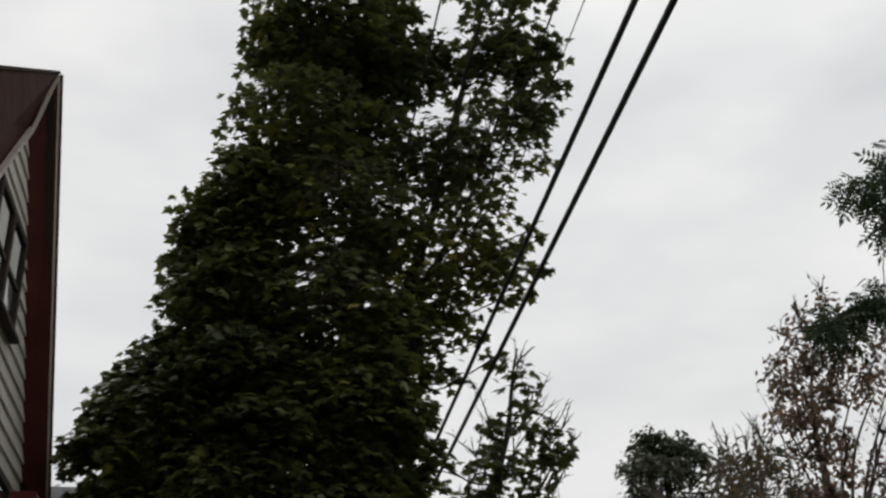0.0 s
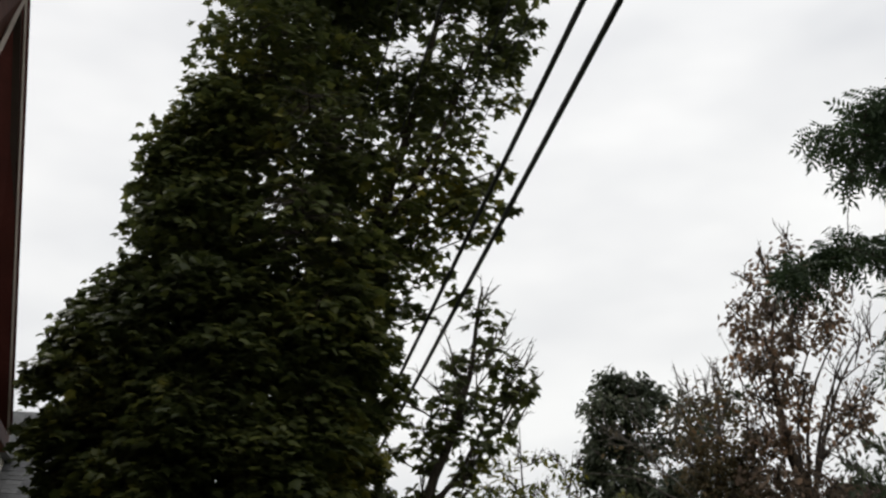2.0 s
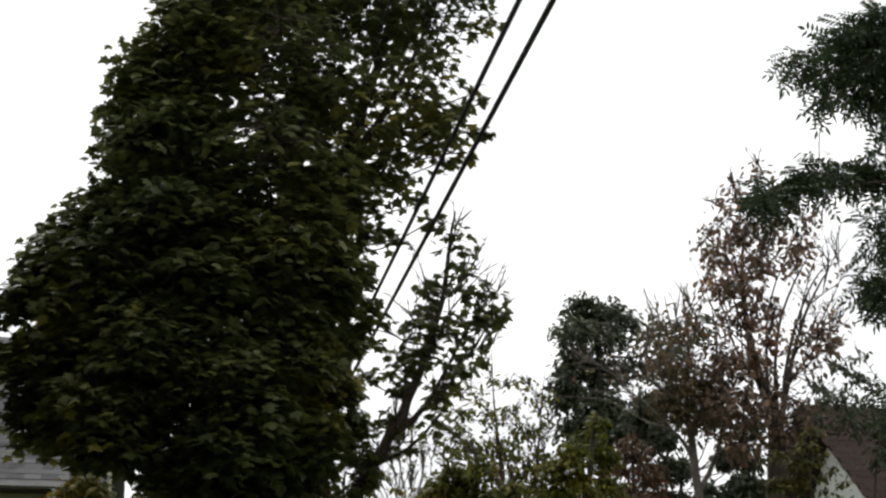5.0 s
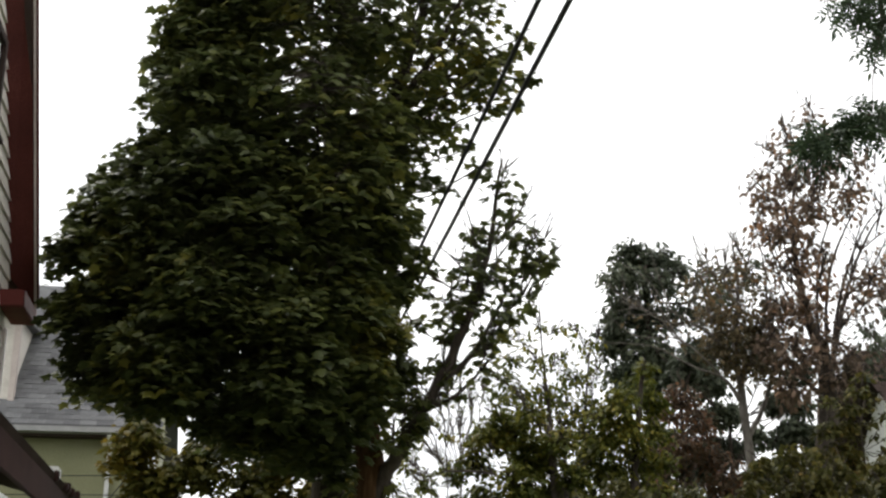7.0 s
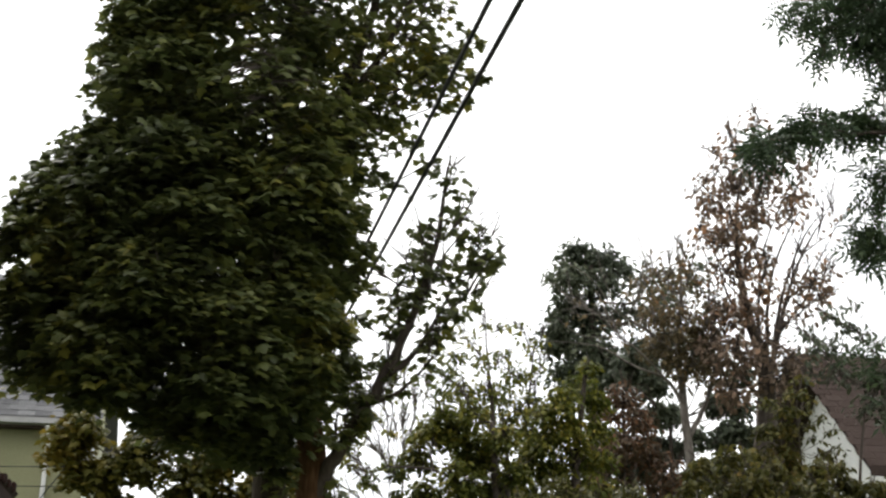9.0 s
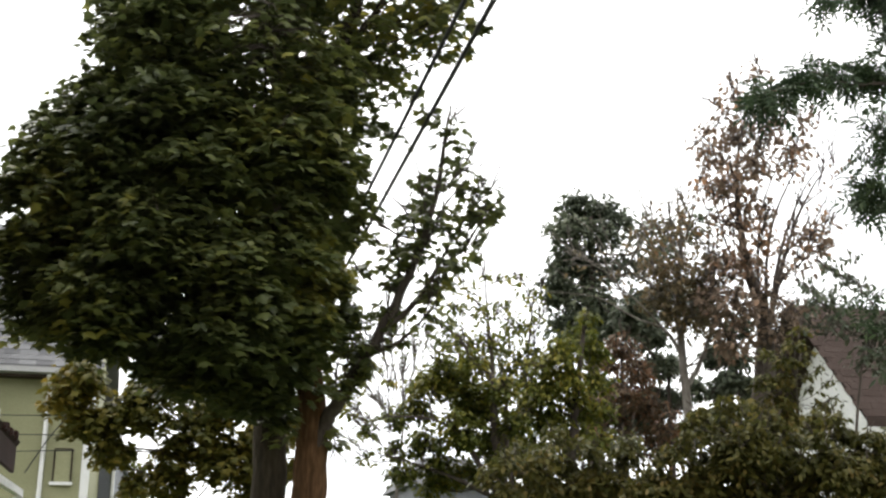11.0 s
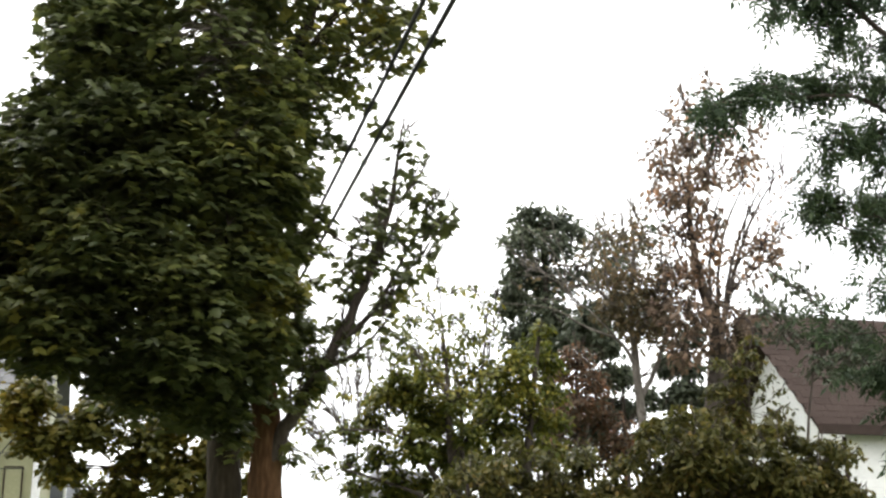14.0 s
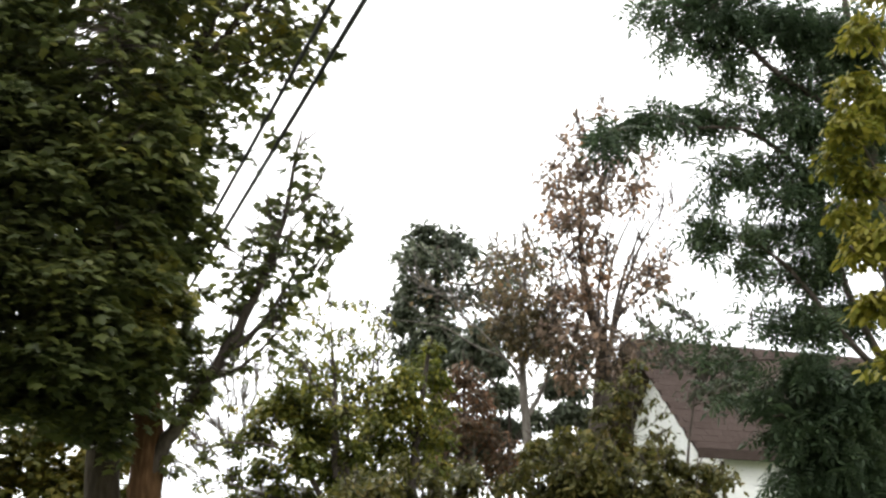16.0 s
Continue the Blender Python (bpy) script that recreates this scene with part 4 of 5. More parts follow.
grow("tree", "autumn tree with sparse withered brown leaves and bare twigs",
     [(7.5, 23.4, 0, 0.27)] + [(7.55, 23.40, 3.51, 0.26), (7.74, 23.40, 4.83, 0.23), (7.90, 23.40, 5.95, 0.2), (7.92, 23.40, 6.86, 0.15), (7.61, 23.20, 7.84, 0.09), (7.45, 23.10, 8.87, 0.06), (7.45, 23.00, 9.92, 0.04), (7.65, 23.00, 10.91, 0.022), (8.06, 23.00, 12.18, 0.006)],
     brown_crown + bare_fan, BROWN_BARK, BROWN_LEAF, OVAL, 0.155, 44, 13, limb_from=0.3, spray=6, spray_radius=0.34, bare=6, twig=0.009, droop=0.5, spread=0.6, flat=0.8, girth=0.014,
     limbs=brown_limbs, lumps=5, ragged=0.3, trim=0.0, twig_share=0.3)
grey_crown = [(6.20, 23.24, 7.70, 0.48, 0.5), (5.91, 23.54, 7.24, 0.46, 0.55), (6.68, 23.37, 7.51, 0.46, 0.5), (6.43, 23.60, 6.92, 0.49, 0.6),
              (5.79, 23.63, 7.90, 0.39, 0.4), (5.44, 23.07, 8.33, 0.41, 0.16), (6.06, 23.01, 8.56, 0.46, 0.2), (6.75, 23.84, 8.71, 0.43, 0.25),
              (6.38, 23.26, 9.18, 0.33, 0.14), (5.73, 23.23, 8.86, 0.35, 0.08), (7.06, 24.00, 6.85, 0.40, 0.5), (5.05, 23.47, 7.49, 0.46, 0.06),
              (4.44, 23.84, 8.15, 0.42, 0.05), (6.92, 23.48, 8.13, 0.40, 0.35)]
grow("tree", "half-bare grey-barked tree with dull brown leaves",
     [(6.5, 23.7, 0, 0.12)] + [(6.44, 23.70, 3.51, 0.1), (6.41, 23.70, 4.62, 0.09), (6.33, 23.70, 6.19, 0.08), (6.27, 23.70, 7.35, 0.06), (6.41, 23.70, 8.54, 0.035), (6.36, 23.70, 9.63, 0.01)],
     grey_crown, GREY_BARK, OLIVE_LEAF, OVAL, 0.125, 50, 14, limb_from=0.4, spray=7, spray_radius=0.26, bare=9, twig=0.008, twig_share=0.3, droop=0.5, spread=0.6, flat=0.8, lumps=5, ragged=0.4, girth=0.014, trim=0.0,
     limbs=[
     [(6.35, 23.70, 6.08, 0.05), (5.96, 23.50, 6.60, 0.03), (5.25, 23.20, 6.80, 0.018), (4.51, 23.10, 7.16, 0.011), (3.42, 22.90, 7.19, 0.004)],
     [(5.96, 23.50, 6.60, 0.025), (5.12, 23.30, 7.33, 0.014), (4.20, 23.20, 7.40, 0.008), (3.52, 23.10, 7.93, 0.003)],
     [(6.28, 23.70, 6.88, 0.04), (5.72, 23.40, 7.49, 0.02), (4.97, 23.30, 7.91, 0.013), (4.43, 23.10, 8.54, 0.008), (3.81, 23.10, 8.93, 0.003)],
     [(4.97, 23.30, 7.91, 0.012), (4.68, 23.20, 8.69, 0.007), (4.58, 23.20, 9.22, 0.003)],
     [(6.29, 23.70, 7.11, 0.03), (5.55, 23.40, 7.60, 0.016), (4.69, 23.10, 7.68, 0.009), (3.77, 22.90, 8.23, 0.003)],
     [(6.34, 23.70, 7.58, 0.04), (6.05, 23.90, 8.46, 0.03), (5.77, 23.90, 9.06, 0.018), (5.64, 24.00, 9.77, 0.006)],
     [(6.33, 23.70, 6.53, 0.05), (6.84, 23.90, 7.65, 0.035), (7.06, 23.90, 8.61, 0.02), (6.98, 23.90, 9.53, 0.006)],
     [(6.40, 23.70, 5.51, 0.06), (6.86, 24.00, 6.26, 0.045), (7.19, 24.10, 7.23, 0.03), (7.33, 24.10, 8.19, 0.012)],
     [(6.33, 23.70, 8.17, 0.03), (6.05, 23.60, 8.86, 0.018), (5.95, 23.60, 9.52, 0.005)],
     [(6.39, 23.70, 8.30, 0.03), (6.62, 23.60, 9.00, 0.016), (6.76, 23.60, 9.61, 0.005)]])
far_crown = [(6.19, 33.95, 12.34, 0.60, 0.8), (6.93, 33.94, 12.43, 0.54, 0.8), (5.66, 32.87, 11.28, 0.58, 0.9), (6.60, 32.90, 11.32, 0.55, 0.6),
             (5.74, 33.80, 10.74, 0.56, 0.9), (6.53, 33.68, 10.50, 0.69, 0.7), (5.56, 33.60, 9.79, 0.55, 0.8), (6.32, 33.17, 9.38, 0.74, 0.8),
             (7.39, 33.53, 11.79, 0.50, 0.3), (8.09, 33.53, 11.72, 0.56, 0.2), (7.55, 33.50, 10.68, 0.62, 0.35), (8.34, 32.99, 10.82, 0.65, 0.3),
             (5.69, 33.32, 8.75, 0.67, 0.9), (6.96, 33.27, 8.61, 0.74, 0.8), (7.87, 33.67, 9.40, 0.75, 0.5), (8.95, 33.99, 11.71, 0.57, 0.2)]
far_crown += [(9.72, 33.94, 12.24, 0.61, 0.15), (5.33, 33.45, 10.27, 0.23, 0.8), (5.17, 33.33, 11.61, 0.19, 0.6), (8.57, 33.12, 9.62, 0.81, 0.4)]
grow("tree", "tall dark green tree standing far behind the others",
     [(6.4, 33.4, 0, 0.3), (6.4, 33.4, 5, 0.24), (6.4, 33.4, 9, 0.14), (6.4, 33.4, 12, 0.04)],
     far_crown, BROWN_BARK, DARK_LEAF, OVAL, 0.2, 25, 15, spray=9, spray_radius=0.34, twig=0.012, dome=0.3, ragged=0.3, trim=0.0, lumps=5, flat=0.4, droop=0.5)
small_crown = [(1.12, 19.52, 4.82, 0.38, 0.8), (1.57, 19.64, 4.81, 0.44, 0.8), (1.96, 19.70, 4.55, 0.39, 0.8), (0.91, 19.84, 4.45, 0.33, 0.7),
               (0.50, 19.64, 4.24, 0.26, 0.5), (0.10, 19.82, 4.07, 0.22, 0.35), (1.44, 18.93, 3.94, 0.41, 0.8), (0.99, 19.37, 3.85, 0.32, 0.7),
               (2.07, 19.84, 3.93, 0.41, 0.8), (0.55, 19.55, 3.73, 0.24, 0.5), (0.07, 19.80, 3.64, 0.18, 0.3), (1.71, 19.01, 5.11, 0.27, 0.5),
               (1.29, 19.37, 5.12, 0.22, 0.5), (2.39, 19.15, 4.16, 0.31, 0.7), (1.22, 19.44, 3.47, 0.33, 0.7), (-0.22, 19.47, 4.33, 0.16, 0.2)]
small_crown += [(0.38, 18.91, 4.71, 0.21, 0.1), (0.11, 19.12, 5.00, 0.20, 0.06), (0.64, 19.18, 3.33, 0.28, 0.7), (1.20, 19.82, 3.27, 0.31, 0.8),
               (1.70, 19.67, 3.41, 0.31, 0.8), (2.16, 19.06, 4.68, 0.30, 0.7), (1.77, 19.70, 4.39, 0.35, 0.8), (2.33, 19.04, 3.57, 0.34, 0.8)]
grow("tree", "small spreading tree with yellow-green leaves",
     [(2.35, 19.4, 0, 0.15), (2.3, 19.4, 2.6, 0.12), (2.15, 19.4, 3.6, 0.09), (2.05, 19.5, 5.0, 0.03)],
     small_crown, BROWN_BARK, YELLOW_LEAF, OVAL, 0.125, 46, 16, limb_from=0.3, spray=10, spray_radius=0.22, bare=3, twig=0.007, flat=0.3, dome=0.4, lumps=5, ragged=0.4, droop=0.4, trim=0.05, girth=0.02,
     limbs=[[(2.3, 19.4, 2.7, 0.07), (1.9, 19.2, 3.4, 0.05), (1.3, 19.1, 4.1, 0.025), (0.4, 19.0, 4.2, 0.01)], [(2.2, 19.4, 2.9, 0.06), (2.3, 19.5, 3.8, 0.045), (2.3, 19.6, 4.8, 0.02)], [(2.3, 19.4, 2.9, 0.05), (1.4, 19.2, 3.3, 0.03), (0.4, 19.1, 3.6, 0.01)]])
pointed_crown = [(3.86, 20.58, 6.19, 0.18, 0.7), (3.81, 21.17, 5.96, 0.28, 0.8), (3.35, 20.50, 5.47, 0.35, 0.8), (3.97, 20.96, 5.62, 0.30, 0.8),
                 (3.00, 20.47, 5.31, 0.27, 0.6), (3.50, 20.60, 5.05, 0.39, 0.85), (4.06, 21.20, 5.16, 0.32, 0.8), (3.10, 20.57, 4.80, 0.39, 0.8),
                 (3.74, 20.91, 4.57, 0.42, 0.8), (2.84, 20.77, 4.53, 0.31, 0.7), (3.23, 20.76, 4.30, 0.35, 0.8), (4.16, 20.80, 4.61, 0.26, 0.5),
                 (3.02, 20.55, 3.93, 0.33, 0.8), (3.61, 21.06, 4.05, 0.34, 0.8), (3.96, 20.47, 4.07, 0.31, 0.7), (2.57, 20.59, 4.07, 0.33, 0.7)]
grow("tree", "yellow-green tree with a loose pointed crown",
     [(3.5, 20.8, 0, 0.12), (3.5, 20.8, 3.0, 0.1), (3.85, 20.7, 6.4, 0.02)],
     pointed_crown, BROWN_BARK, YELLOW_LEAF, OVAL, 0.125, 46, 17, limb_from=0.3, spray=9, spray_radius=0.24, twig=0.007, flat=0.4, dome=0.4, lumps=5, ragged=0.4, trim=0.04, girth=0.016)
slim_crown = [(1.57, 20.83, 6.34, 0.24, 0.5), (1.48, 20.86, 5.94, 0.28, 0.55), (1.79, 20.59, 6.59, 0.20, 0.35), (2.02, 20.41, 6.21, 0.23, 0.5),
              (1.67, 20.20, 5.62, 0.32, 0.6), (2.16, 20.73, 5.73, 0.29, 0.6), (2.04, 20.58, 6.90, 0.20, 0.2), (2.01, 20.81, 7.32, 0.14, 0.12),
              (2.38, 20.50, 6.84, 0.18, 0.3), (2.41, 20.82, 6.36, 0.24, 0.35), (1.35, 20.42, 5.46, 0.23, 0.4), (2.07, 20.84, 5.26, 0.33, 0.6),
              (1.61, 20.78, 6.89, 0.16, 0.25)]
grow("tree", "slender half-bare tree with small yellowing leaves",
     [(2.35, 20.6, 0, 0.07)] + [(2.33, 20.60, 3.21, 0.06), (2.26, 20.60, 4.35, 0.045), (2.18, 20.60, 5.51, 0.03), (2.09, 20.60, 6.50, 0.016), (2.06, 20.60, 7.47, 0.004)],
     slim_crown, BROWN_BARK, YELLOW_LEAF, OVAL, 0.12, 56, 18, limb_from=0.3, spray=5, bare=7, twig=0.0055, girth=0.012, spray_radius=0.2, trim=0.0, flat=0.6, twig_share=0.4)
slim_two = [(2.85, 21.86, 7.14, 0.19, 0.3), (2.99, 21.72, 6.74, 0.25, 0.3), (2.77, 22.12, 6.34, 0.32, 0.45), (3.13, 21.66, 6.25, 0.27, 0.3),
            (2.60, 22.03, 5.79, 0.38, 0.55), (3.05, 21.89, 5.67, 0.37, 0.6), (3.19, 21.65, 6.94, 0.21, 0.1), (2.70, 22.01, 5.26, 0.37, 0.6),
            (2.96, 21.63, 5.11, 0.31, 0.6)]
grow("tree", "slender half-bare tree with a thin twiggy top",
     [(2.95, 22.0, 0, 0.07)] + [(2.95, 22.00, 3.33, 0.06), (2.88, 22.00, 4.55, 0.045), (3.00, 22.00, 5.79, 0.025), (3.09, 22.00, 6.64, 0.014), (3.19, 22.00, 7.40, 0.004)],
     slim_two, BROWN_BARK, YELLOW_LEAF, OVAL, 0.12, 56, 24, limb_from=0.3, spray=5, bare=9, twig=0.0055, girth=0.012, spray_radius=0.2, trim=0.0, flat=0.6, twig_share=0.4)
bare_crown = [(0.40, 21.73, 5.56, 0.27, 0.06), (0.72, 22.15, 5.22, 0.27, 0.1), (0.11, 22.11, 5.11, 0.27, 0.06), (0.50, 21.98, 5.91, 0.23, 0.03),
              (0.90, 21.77, 5.62, 0.25, 0.06), (-0.09, 22.23, 4.72, 0.27, 0.15), (0.42, 22.25, 4.72, 0.29, 0.15), (1.12, 22.01, 5.93, 0.21, 0.06),
              (-0.40, 22.00, 4.88, 0.23, 0.2), (-0.48, 21.79, 4.35, 0.24, 0.3), (-0.01, 21.60, 5.73, 0.18, 0.05), (0.70, 21.90, 6.21, 0.21, 0.03),
              (0.12, 22.07, 4.30, 0.27, 0.3)]
grow("shrub", "tangle of thin bare pale twigs with few leaves",
     [(0.6, 22.0, 0, 0.05), (0.6, 22.0, 2.5, 0.04), (0.75, 22.0, 4.6, 0.012)],
     bare_crown, GREY_BARK, YELLOW_LEAF, OVAL, 0.10, 34, 47, limb_from=0.2, spray=4, spray_radius=0.2, category="shrub", girth=0.010, bare=22, twig=0.0075, flat=0.6, trim=0.0)
red_crown = [(5.50, 25.46, 6.62, 0.37, 0.7), (5.17, 25.37, 6.29, 0.29, 0.6), (5.66, 25.14, 6.14, 0.34, 0.6), (5.18, 25.87, 5.40, 0.42, 0.5),
             (5.43, 25.01, 5.52, 0.41, 0.6), (6.01, 25.50, 5.31, 0.39, 0.5), (6.00, 25.90, 5.98, 0.37, 0.5), (6.32, 25.08, 4.96, 0.36, 0.4),
             (5.29, 25.55, 4.83, 0.49, 0.6), (6.26, 25.62, 4.62, 0.49, 0.6)]
grow("tree", "low tree with dull red autumn leaves",
     [(5.5, 25.6, 0, 0.14), (5.5, 25.6, 3.6, 0.1), (5.5, 25.5, 6.4, 0.03)],
     red_crown, BROWN_BARK, RED_LEAF, OVAL, 0.14, 52, 19, limb_from=0.3, spray=8, bare=5, twig=0.008, flat=0.6, trim=0.0, girth=0.016)
thicket_crown = [(6.18, 27.57, 7.98, 0.45, 0.7), (6.59, 27.43, 7.29, 0.48, 0.8), (5.90, 27.58, 7.57, 0.40, 0.7), (6.71, 27.21, 6.60, 0.39, 0.8),
                 (6.70, 27.81, 5.91, 0.48, 0.7), (6.29, 27.82, 5.38, 0.53, 0.8), (8.23, 27.65, 6.98, 0.46, 0.7), (8.38, 27.16, 6.24, 0.48, 0.6),
                 (8.19, 27.52, 5.51, 0.48, 0.6), (7.86, 27.33, 7.97, 0.40, 0.5), (8.61, 27.25, 7.57, 0.40, 0.5), (7.36, 27.95, 5.03, 0.54, 0.7),
                 (7.24, 28.00, 6.75, 0.41, 0.35), (7.46, 27.04, 6.07, 0.42, 0.35), (7.11, 27.86, 5.93, 0.46, 0.4), (7.81, 27.60, 5.32, 0.51, 0.5)]
thicket_crown += [(8.61, 27.38, 6.80, 0.38, 0.45), (8.87, 27.28, 6.14, 0.40, 0.5), (8.20, 27.67, 6.19, 0.40, 0.4), (5.64, 27.46, 6.09, 0.39, 0.6),
                 (5.21, 27.69, 5.34, 0.47, 0.6)]
grow("tree", "dark green thicket tree behind the bare ones",
     [(7.0, 27.5, 0, 0.14), (7.0, 27.5, 3.6, 0.1), (7.0, 27.5, 6.4, 0.03)],
     thicket_crown, BROWN_BARK, DARK_LEAF, OVAL, 0.18, 46, 20, limb_from=0.3, spray=8, bare=4, twig=0.009, flat=0.6, girth=0.016)
shrubs = [(1.94, 15.86, 3.07, 0.37, 1), (2.44, 16.46, 3.22, 0.37, 1), (2.97, 16.46, 3.28, 0.40, 1), (3.56, 16.69, 3.23, 0.43, 1),
          (3.88, 15.76, 3.20, 0.39, 1), (4.40, 15.82, 3.33, 0.40, 1), (4.79, 15.71, 3.58, 0.38, 1), (5.22, 15.82, 3.65, 0.36, 1),
          (5.86, 16.53, 3.62, 0.41, 1), (6.01, 15.68, 3.52, 0.41, 1), (6.70, 16.24, 3.58, 0.41, 1), (5.02, 15.80, 3.12, 0.46, 1),
          (5.86, 15.91, 3.03, 0.47, 1), (6.88, 16.10, 3.33, 0.36, 1)]
for i, (bx, by, bz, br, full) in enumerate(shrubs):
    spot = random.Random(70 + i)
    tufts = [(bx + spot.uniform(-1.1, 1.1) * br, by + spot.uniform(-0.7, 0.7) * br, bz + spot.uniform(-1.2, 0.9) * br, br * spot.uniform(0.22, 0.5), spot.choice((0.5, 0.7, 1.0)) * full) for _ in range(12)]
    grow("shrub", "tall olive and yellow-green shrub in a loose hedge", [(bx, by, 0, 0.06), (bx, by, 1.5, 0.05), (bx, by, bz, 0.02)],
         tufts + [(bx, by, bz - br, br, full)],
         BROWN_BARK, SHRUB_LEAF, OVAL, 0.11, 60, 30 + i, limb_from=0.3, spray=10, spray_radius=0.2, category="shrub", girth=0.012, group="hedge shrubs", flat=0.6, bare=2, twig=0.005)
gable_shrub = [(6.63, 19.77, 4.99, 0.29, 0.6), (7.01, 19.84, 5.01, 0.26, 0.6), (7.36, 20.05, 5.39, 0.16, 0.3), (6.86, 19.78, 4.57, 0.35, 0.8),
               (6.37, 19.80, 4.56, 0.29, 0.7), (7.42, 19.85, 4.88, 0.14, 0.25), (6.19, 19.61, 4.12, 0.34, 0.8), (7.12, 19.81, 4.35, 0.27, 0.6),
               (6.76, 19.88, 5.49, 0.20, 0.3), (7.83, 19.98, 5.05, 0.12, 0.25), (7.10, 19.56, 5.58, 0.20, 0.55), (7.42, 19.68, 5.42, 0.14, 0.35),
               (6.96, 19.55, 5.29, 0.21, 0.6), (7.64, 19.99, 4.66, 0.16, 0.35), (7.37, 19.92, 5.90, 0.14, 0.4), (7.46, 19.53, 5.15, 0.10, 0.3)]
gable_shrub += [(7.93, 20.09, 4.78, 0.10, 0.3), (7.47, 20.08, 5.15, 0.12, 0.35)]
grow("shrub", "tall leafy shrub in front of the white gable", [(7.17, 19.74, 0, 0.04), (7.17, 19.74, 3.0, 0.03), (7.17, 19.74, 5.4, 0.012)],
     gable_shrub, BROWN_BARK, SHRUB_LEAF, OVAL, 0.12, 60, 45, limb_from=0.3, spray=8, spray_radius=0.25, category="shrub", girth=0.012, bare=3, twig=0.006)
young_crown = [(8.37, 20.98, 7.29, 0.22, 0.3), (8.71, 21.09, 7.14, 0.22, 0.35), (8.99, 21.10, 6.94, 0.20, 0.3), (8.72, 20.79, 7.48, 0.13, 0.15),
               (8.01, 20.71, 6.64, 0.27, 0.35), (9.19, 20.92, 6.72, 0.19, 0.2), (8.43, 20.86, 6.69, 0.23, 0.3), (8.58, 21.19, 6.29, 0.32, 0.35),
               (9.17, 21.11, 6.19, 0.32, 0.5), (8.00, 21.06, 6.25, 0.19, 0.25), (9.56, 21.03, 6.29, 0.37, 0.5), (7.97, 21.10, 6.99, 0.21, 0.3),
               (9.61, 20.79, 5.72, 0.43, 0.5), (8.95, 20.96, 5.64, 0.32, 0.3)]
grow("tree", "half-bare young tree in front of the brown roof", [(8.5, 21.0, 0, 0.05), (8.6, 21.0, 4.0, 0.028), (9.2, 21.0, 7.0, 0.010)],
     young_crown, BROWN_BARK, DARK_LEAF, OVAL, 0.13, 60, 46, limb_from=0.5, spray=7, spray_radius=0.26, girth=0.012, bare=6, twig=0.007, flat=0.6, trim=0.0)
locust = [(4.37, 11.16, 7.92, 0.13, 0.5), (4.78, 11.52, 8.20, 0.17, 0.6), (4.93, 11.49, 7.92, 0.16, 0.55), (5.25, 11.66, 8.49, 0.23, 0.7),
          (5.28, 11.26, 7.95, 0.23, 0.7), (4.69, 11.25, 7.53, 0.08, 0.4), (5.29, 11.54, 7.69, 0.17, 0.6), (5.54, 11.50, 8.58, 0.27, 0.8),
          (4.96, 11.28, 8.36, 0.17, 0.6), (4.63, 11.51, 8.00, 0.10, 0.4), (5.30, 11.34, 7.39, 0.14, 0.5)]
locust += [(3.99, 11.63, 6.47, 0.10, 0.9), (3.95, 11.16, 6.37, 0.12, 1), (4.24, 11.52, 6.60, 0.10, 0.6), (4.47, 11.23, 6.66, 0.13, 1),
          (4.78, 11.64, 6.92, 0.11, 0.8), (4.30, 11.16, 6.53, 0.08, 0.5), (4.90, 11.59, 6.84, 0.13, 0.5), (5.03, 11.49, 6.71, 0.13, 0.5),
          (5.33, 11.58, 6.92, 0.17, 0.6), (4.95, 11.65, 5.70, 0.10, 0.6), (4.99, 11.27, 5.84, 0.13, 0.6), (5.07, 11.32, 5.50, 0.14, 0.6),
          (4.98, 11.50, 5.45, 0.07, 0.5), (5.20, 11.29, 6.10, 0.16, 0.6), (5.09, 11.28, 6.28, 0.10, 0.5), (5.09, 11.26, 5.28, 0.10, 0.5)]
locust += [(5.51, 11.39, 7.81, 0.22, 0.5), (6.15, 11.48, 8.03, 0.34, 0.6), (5.50, 11.43, 7.35, 0.18, 0.45), (6.46, 11.46, 7.45, 0.31, 0.6),
          (5.17, 11.43, 6.85, 0.15, 0.5), (5.62, 11.63, 6.94, 0.22, 0.5), (6.07, 11.31, 6.88, 0.26, 0.6), (5.84, 11.61, 6.39, 0.26, 0.6),
          (5.24, 11.11, 6.18, 0.12, 0.45), (6.22, 11.34, 6.19, 0.29, 0.65), (5.00, 11.37, 5.53, 0.13, 0.5), (5.27, 11.21, 5.48, 0.18, 0.5),
          (5.92, 11.69, 5.58, 0.25, 0.6), (5.58, 11.35, 5.08, 0.18, 0.55), (6.34, 11.73, 5.29, 0.31, 0.7), (6.09, 11.86, 4.75, 0.23, 0.6)]
locust += [(5.43, 11.30, 4.61, 0.12, 0.4), (6.66, 11.81, 4.77, 0.27, 0.7), (5.48, 11.75, 4.20, 0.16, 0.4), (5.01, 11.63, 4.46, 0.12, 0.25),
          (5.85, 11.12, 4.04, 0.24, 0.8), (5.70, 11.47, 3.86, 0.22, 0.7), (5.27, 11.60, 3.87, 0.11, 0.25), (6.24, 11.34, 3.75, 0.30, 1),
          (5.88, 11.28, 3.44, 0.27, 1), (6.39, 11.35, 3.29, 0.36, 1), (5.97, 11.31, 2.97, 0.30, 1), (5.89, 11.73, 3.10, 0.15, 0.6),
          (6.78, 11.38, 3.83, 0.37, 1), (6.71, 11.44, 2.92, 0.43, 1), (6.78, 11.61, 5.74, 0.32, 0.8), (7.17, 11.86, 6.86, 0.41, 0.8)]
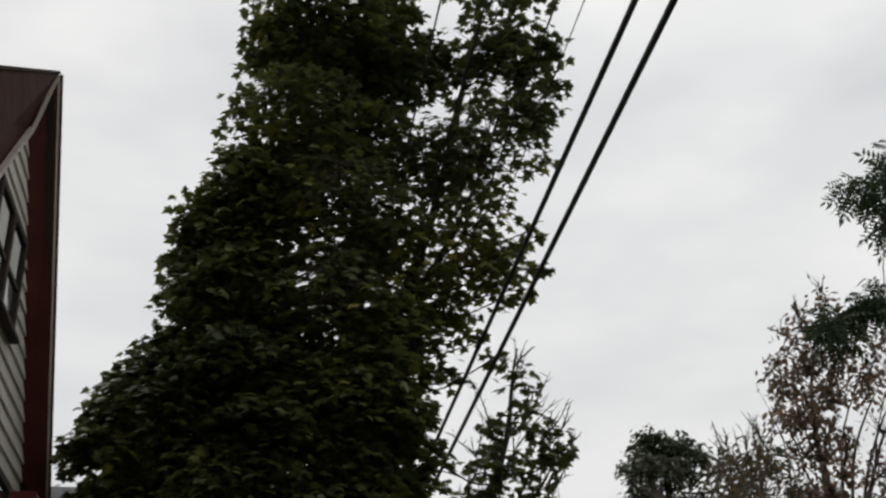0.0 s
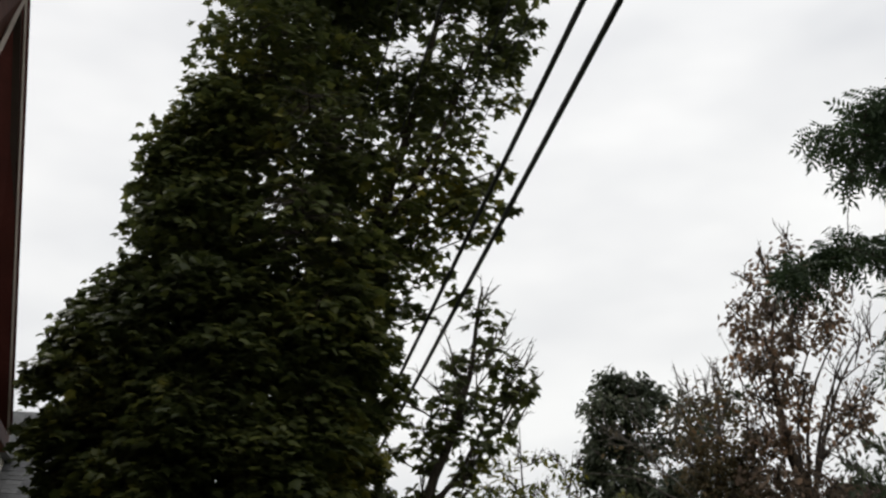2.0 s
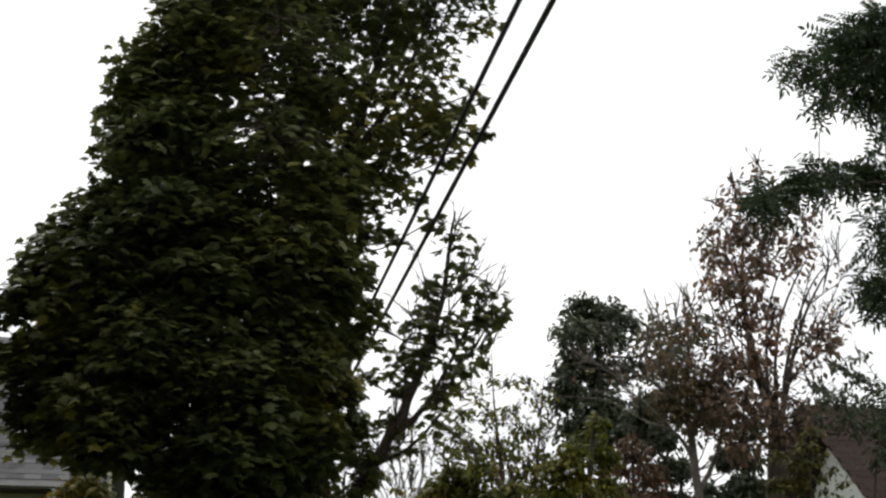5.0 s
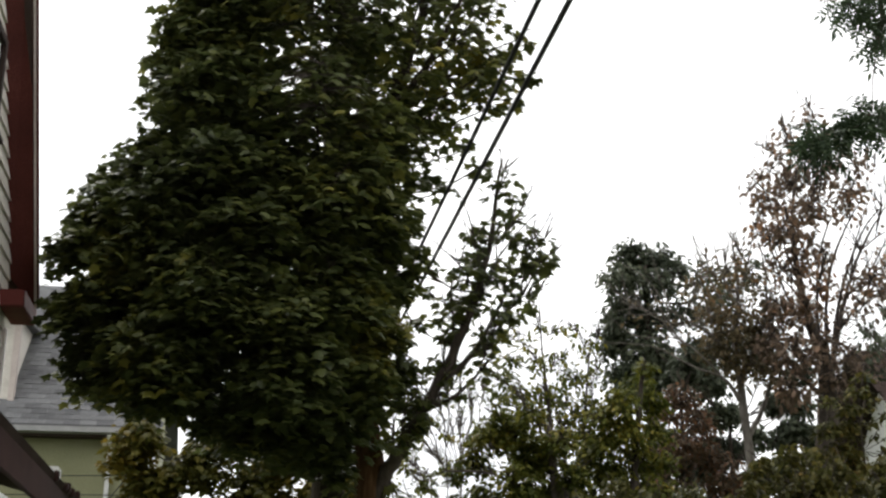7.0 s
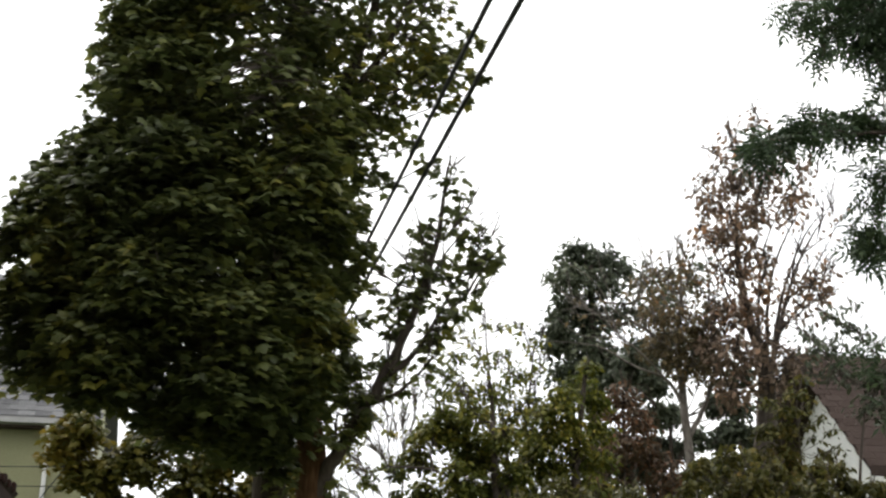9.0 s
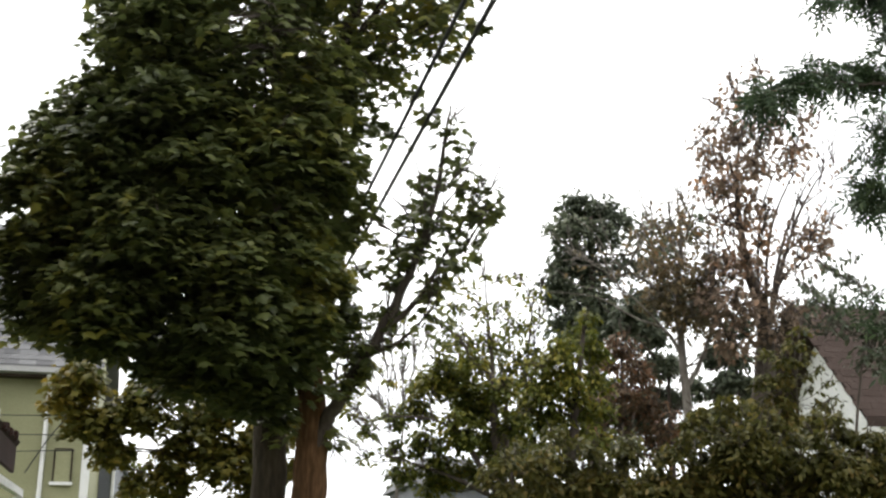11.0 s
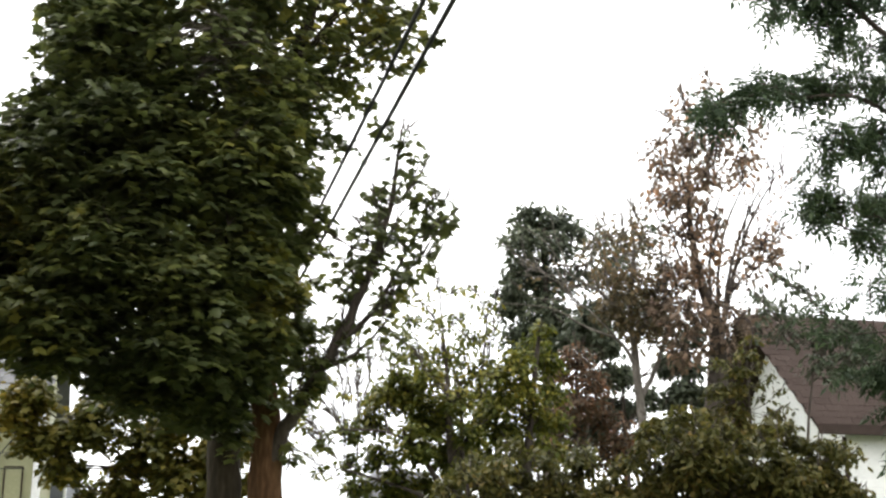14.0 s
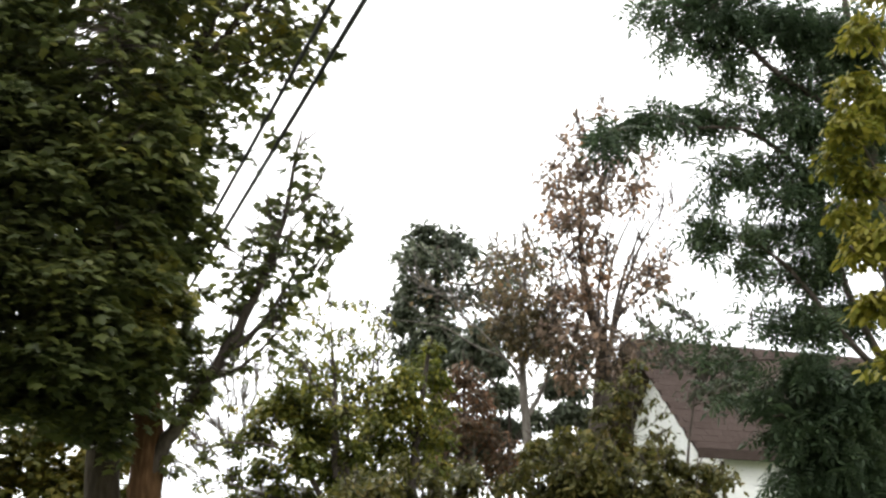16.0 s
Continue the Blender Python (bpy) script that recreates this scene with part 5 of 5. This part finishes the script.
locust += [(6.84, 11.33, 7.78, 0.40, 0.8), (5.63, 11.14, 3.52, 0.12, 0.5), (6.05, 11.88, 8.40, 0.28, 0.6), (6.75, 11.77, 8.12, 0.35, 0.7),
          (6.05, 11.73, 7.40, 0.23, 0.5), (6.51, 11.52, 6.87, 0.29, 0.7), (5.91, 11.29, 5.95, 0.21, 0.5), (6.17, 11.22, 5.57, 0.22, 0.6),
          (5.31, 11.34, 5.18, 0.11, 0.4), (6.21, 11.47, 4.66, 0.21, 0.6)]
grow("tree", "dark green locust with feathery compound leaves reaching over the hedge",
     [(7.9, 12.0, 0, 0.22), (7.8, 11.9, 2.6, 0.18), (7.4, 11.7, 4.2, 0.12), (7.1, 11.6, 7.4, 0.06), (7.0, 11.6, 9.0, 0.02)],
     locust, BROWN_BARK, LOCUST_LEAF, FEATHER, 0.27, 40, 21, limb_from=0.3, spray=7, spray_radius=0.2, twig=0.005, girth=0.012, droop=0.45, flat=0.5, lumps=4, ragged=0.4, trim=0.03, spread=0.5,
     limbs=[
     [(7.58, 11.80, 3.57, 0.0525), (6.80, 11.60, 4.72, 0.0413), (6.29, 11.50, 6.12, 0.0338), (5.68, 11.50, 6.69, 0.024), (4.92, 11.40, 6.66, 0.015), (4.48, 11.40, 6.78, 0.009), (3.91, 11.40, 6.44, 0.0037)],
     [(7.30, 11.70, 3.91, 0.045), (6.59, 11.50, 4.44, 0.0338), (6.01, 11.50, 5.15, 0.0225), (5.53, 11.50, 5.49, 0.0135), (5.03, 11.50, 5.58, 0.0037)],
     [(6.49, 11.50, 5.43, 0.0338), (6.36, 11.60, 7.03, 0.0225), (5.81, 11.60, 7.74, 0.0135), (5.24, 11.60, 8.31, 0.006)],
     [(7.55, 11.80, 3.33, 0.0375), (6.59, 11.60, 3.92, 0.0263), (5.93, 11.50, 4.17, 0.015), (5.31, 11.50, 4.15, 0.0037)],
     [(6.85, 11.50, 6.98, 0.05), (6.05, 11.50, 7.43, 0.035), (5.50, 11.50, 7.95, 0.022), (4.96, 11.50, 8.18, 0.012), (4.45, 11.50, 8.09, 0.004)]])
gold_crown = [(3.99, 6.41, 5.18, 0.13, 1), (4.20, 6.49, 5.57, 0.16, 1), (3.97, 6.54, 4.89, 0.13, 1), (3.78, 6.34, 4.48, 0.16, 1),
              (3.75, 6.48, 4.31, 0.11, 1), (3.91, 6.46, 4.17, 0.16, 1), (3.77, 6.45, 3.97, 0.11, 0.9), (3.88, 6.28, 3.75, 0.18, 1),
              (3.71, 6.26, 3.66, 0.09, 0.7), (3.89, 6.37, 3.39, 0.13, 1), (4.09, 6.47, 4.68, 0.19, 1), (3.86, 6.33, 3.04, 0.14, 0.8)]
grow("tree", "close gold-green leafy tree at the yard's edge",
     [(4.7, 6.7, 0, 0.12), (4.7, 6.7, 2.8, 0.1), (4.6, 6.6, 5.6, 0.03)],
     gold_crown, BROWN_BARK, GOLD_LEAF, OVAL, 0.07, 130, 22, limb_from=0.3, spray=12, spray_radius=0.12, girth=0.012, trim=0.03, twig=0.004)
pale_crown = [(-7.11, 37.88, 5.34, 0.36, 0.5), (-6.84, 38.43, 4.97, 0.40, 0.5), (-7.32, 38.34, 4.79, 0.40, 0.6), (-6.32, 37.71, 5.25, 0.28, 0.3),
              (-6.95, 38.37, 4.37, 0.47, 0.6), (-7.56, 38.14, 5.10, 0.25, 0.4), (-6.16, 37.54, 4.57, 0.39, 0.4)]
grow("tree", "distant pale green tree beyond the slate house", [(-9.6, 38.0, 0, 0.16), (-9.6, 38.0, 3.0, 0.12), (-9.7, 38.0, 5.5, 0.03)],
     pale_crown, BROWN_BARK, YELLOW_LEAF, OVAL, 0.17, 30, 48, limb_from=0.3, spray=7, spray_radius=0.3, girth=0.016, bare=3, twig=0.01, flat=0.6, trim=0.0)
grow("tree", "yellowing leafy tree standing behind the maple",
     [(-2.6, 18.4, 0, 0.14), (-2.6, 18.3, 2.2, 0.11), (-2.6, 18.2, 4.2, 0.03)],
     [(-4.04, 17.54, 4.38, 0.50, 1), (-3.25, 17.70, 3.94, 0.59, 0.8), (-2.49, 18.03, 3.84, 0.68, 0.8), (-3.51, 17.65, 3.45, 0.42, 0.7),
      (-1.98, 18.09, 3.36, 0.68, 0.8), (-2.76, 17.99, 3.18, 0.51, 0.6), (-4.16, 17.51, 4.05, 0.34, 0.9), (-3.17, 17.72, 2.99, 0.33, 0.5), (-3.9, 17.6, 3.8, 0.35, 0.9), (-1.06, 18.47, 3.25, 0.34, 0.9), (-1.13, 18.47, 3.83, 0.30, 0.9), (-1.42, 17.94, 3.68, 0.50, 0.7), (-1.46, 17.94, 3.04, 0.46, 0.7), (-3.82, 17.49, 3.74, 0.37, 0.8), (-3.05, 17.74, 4.35, 0.42, 0.8), (-2.08, 17.88, 4.07, 0.42, 0.7)],
     BROWN_BARK, AMBER_LEAF, MAPLE, 0.13, 30, 23, limb_from=0.3, spray=8, spray_radius=0.25, girth=0.014)
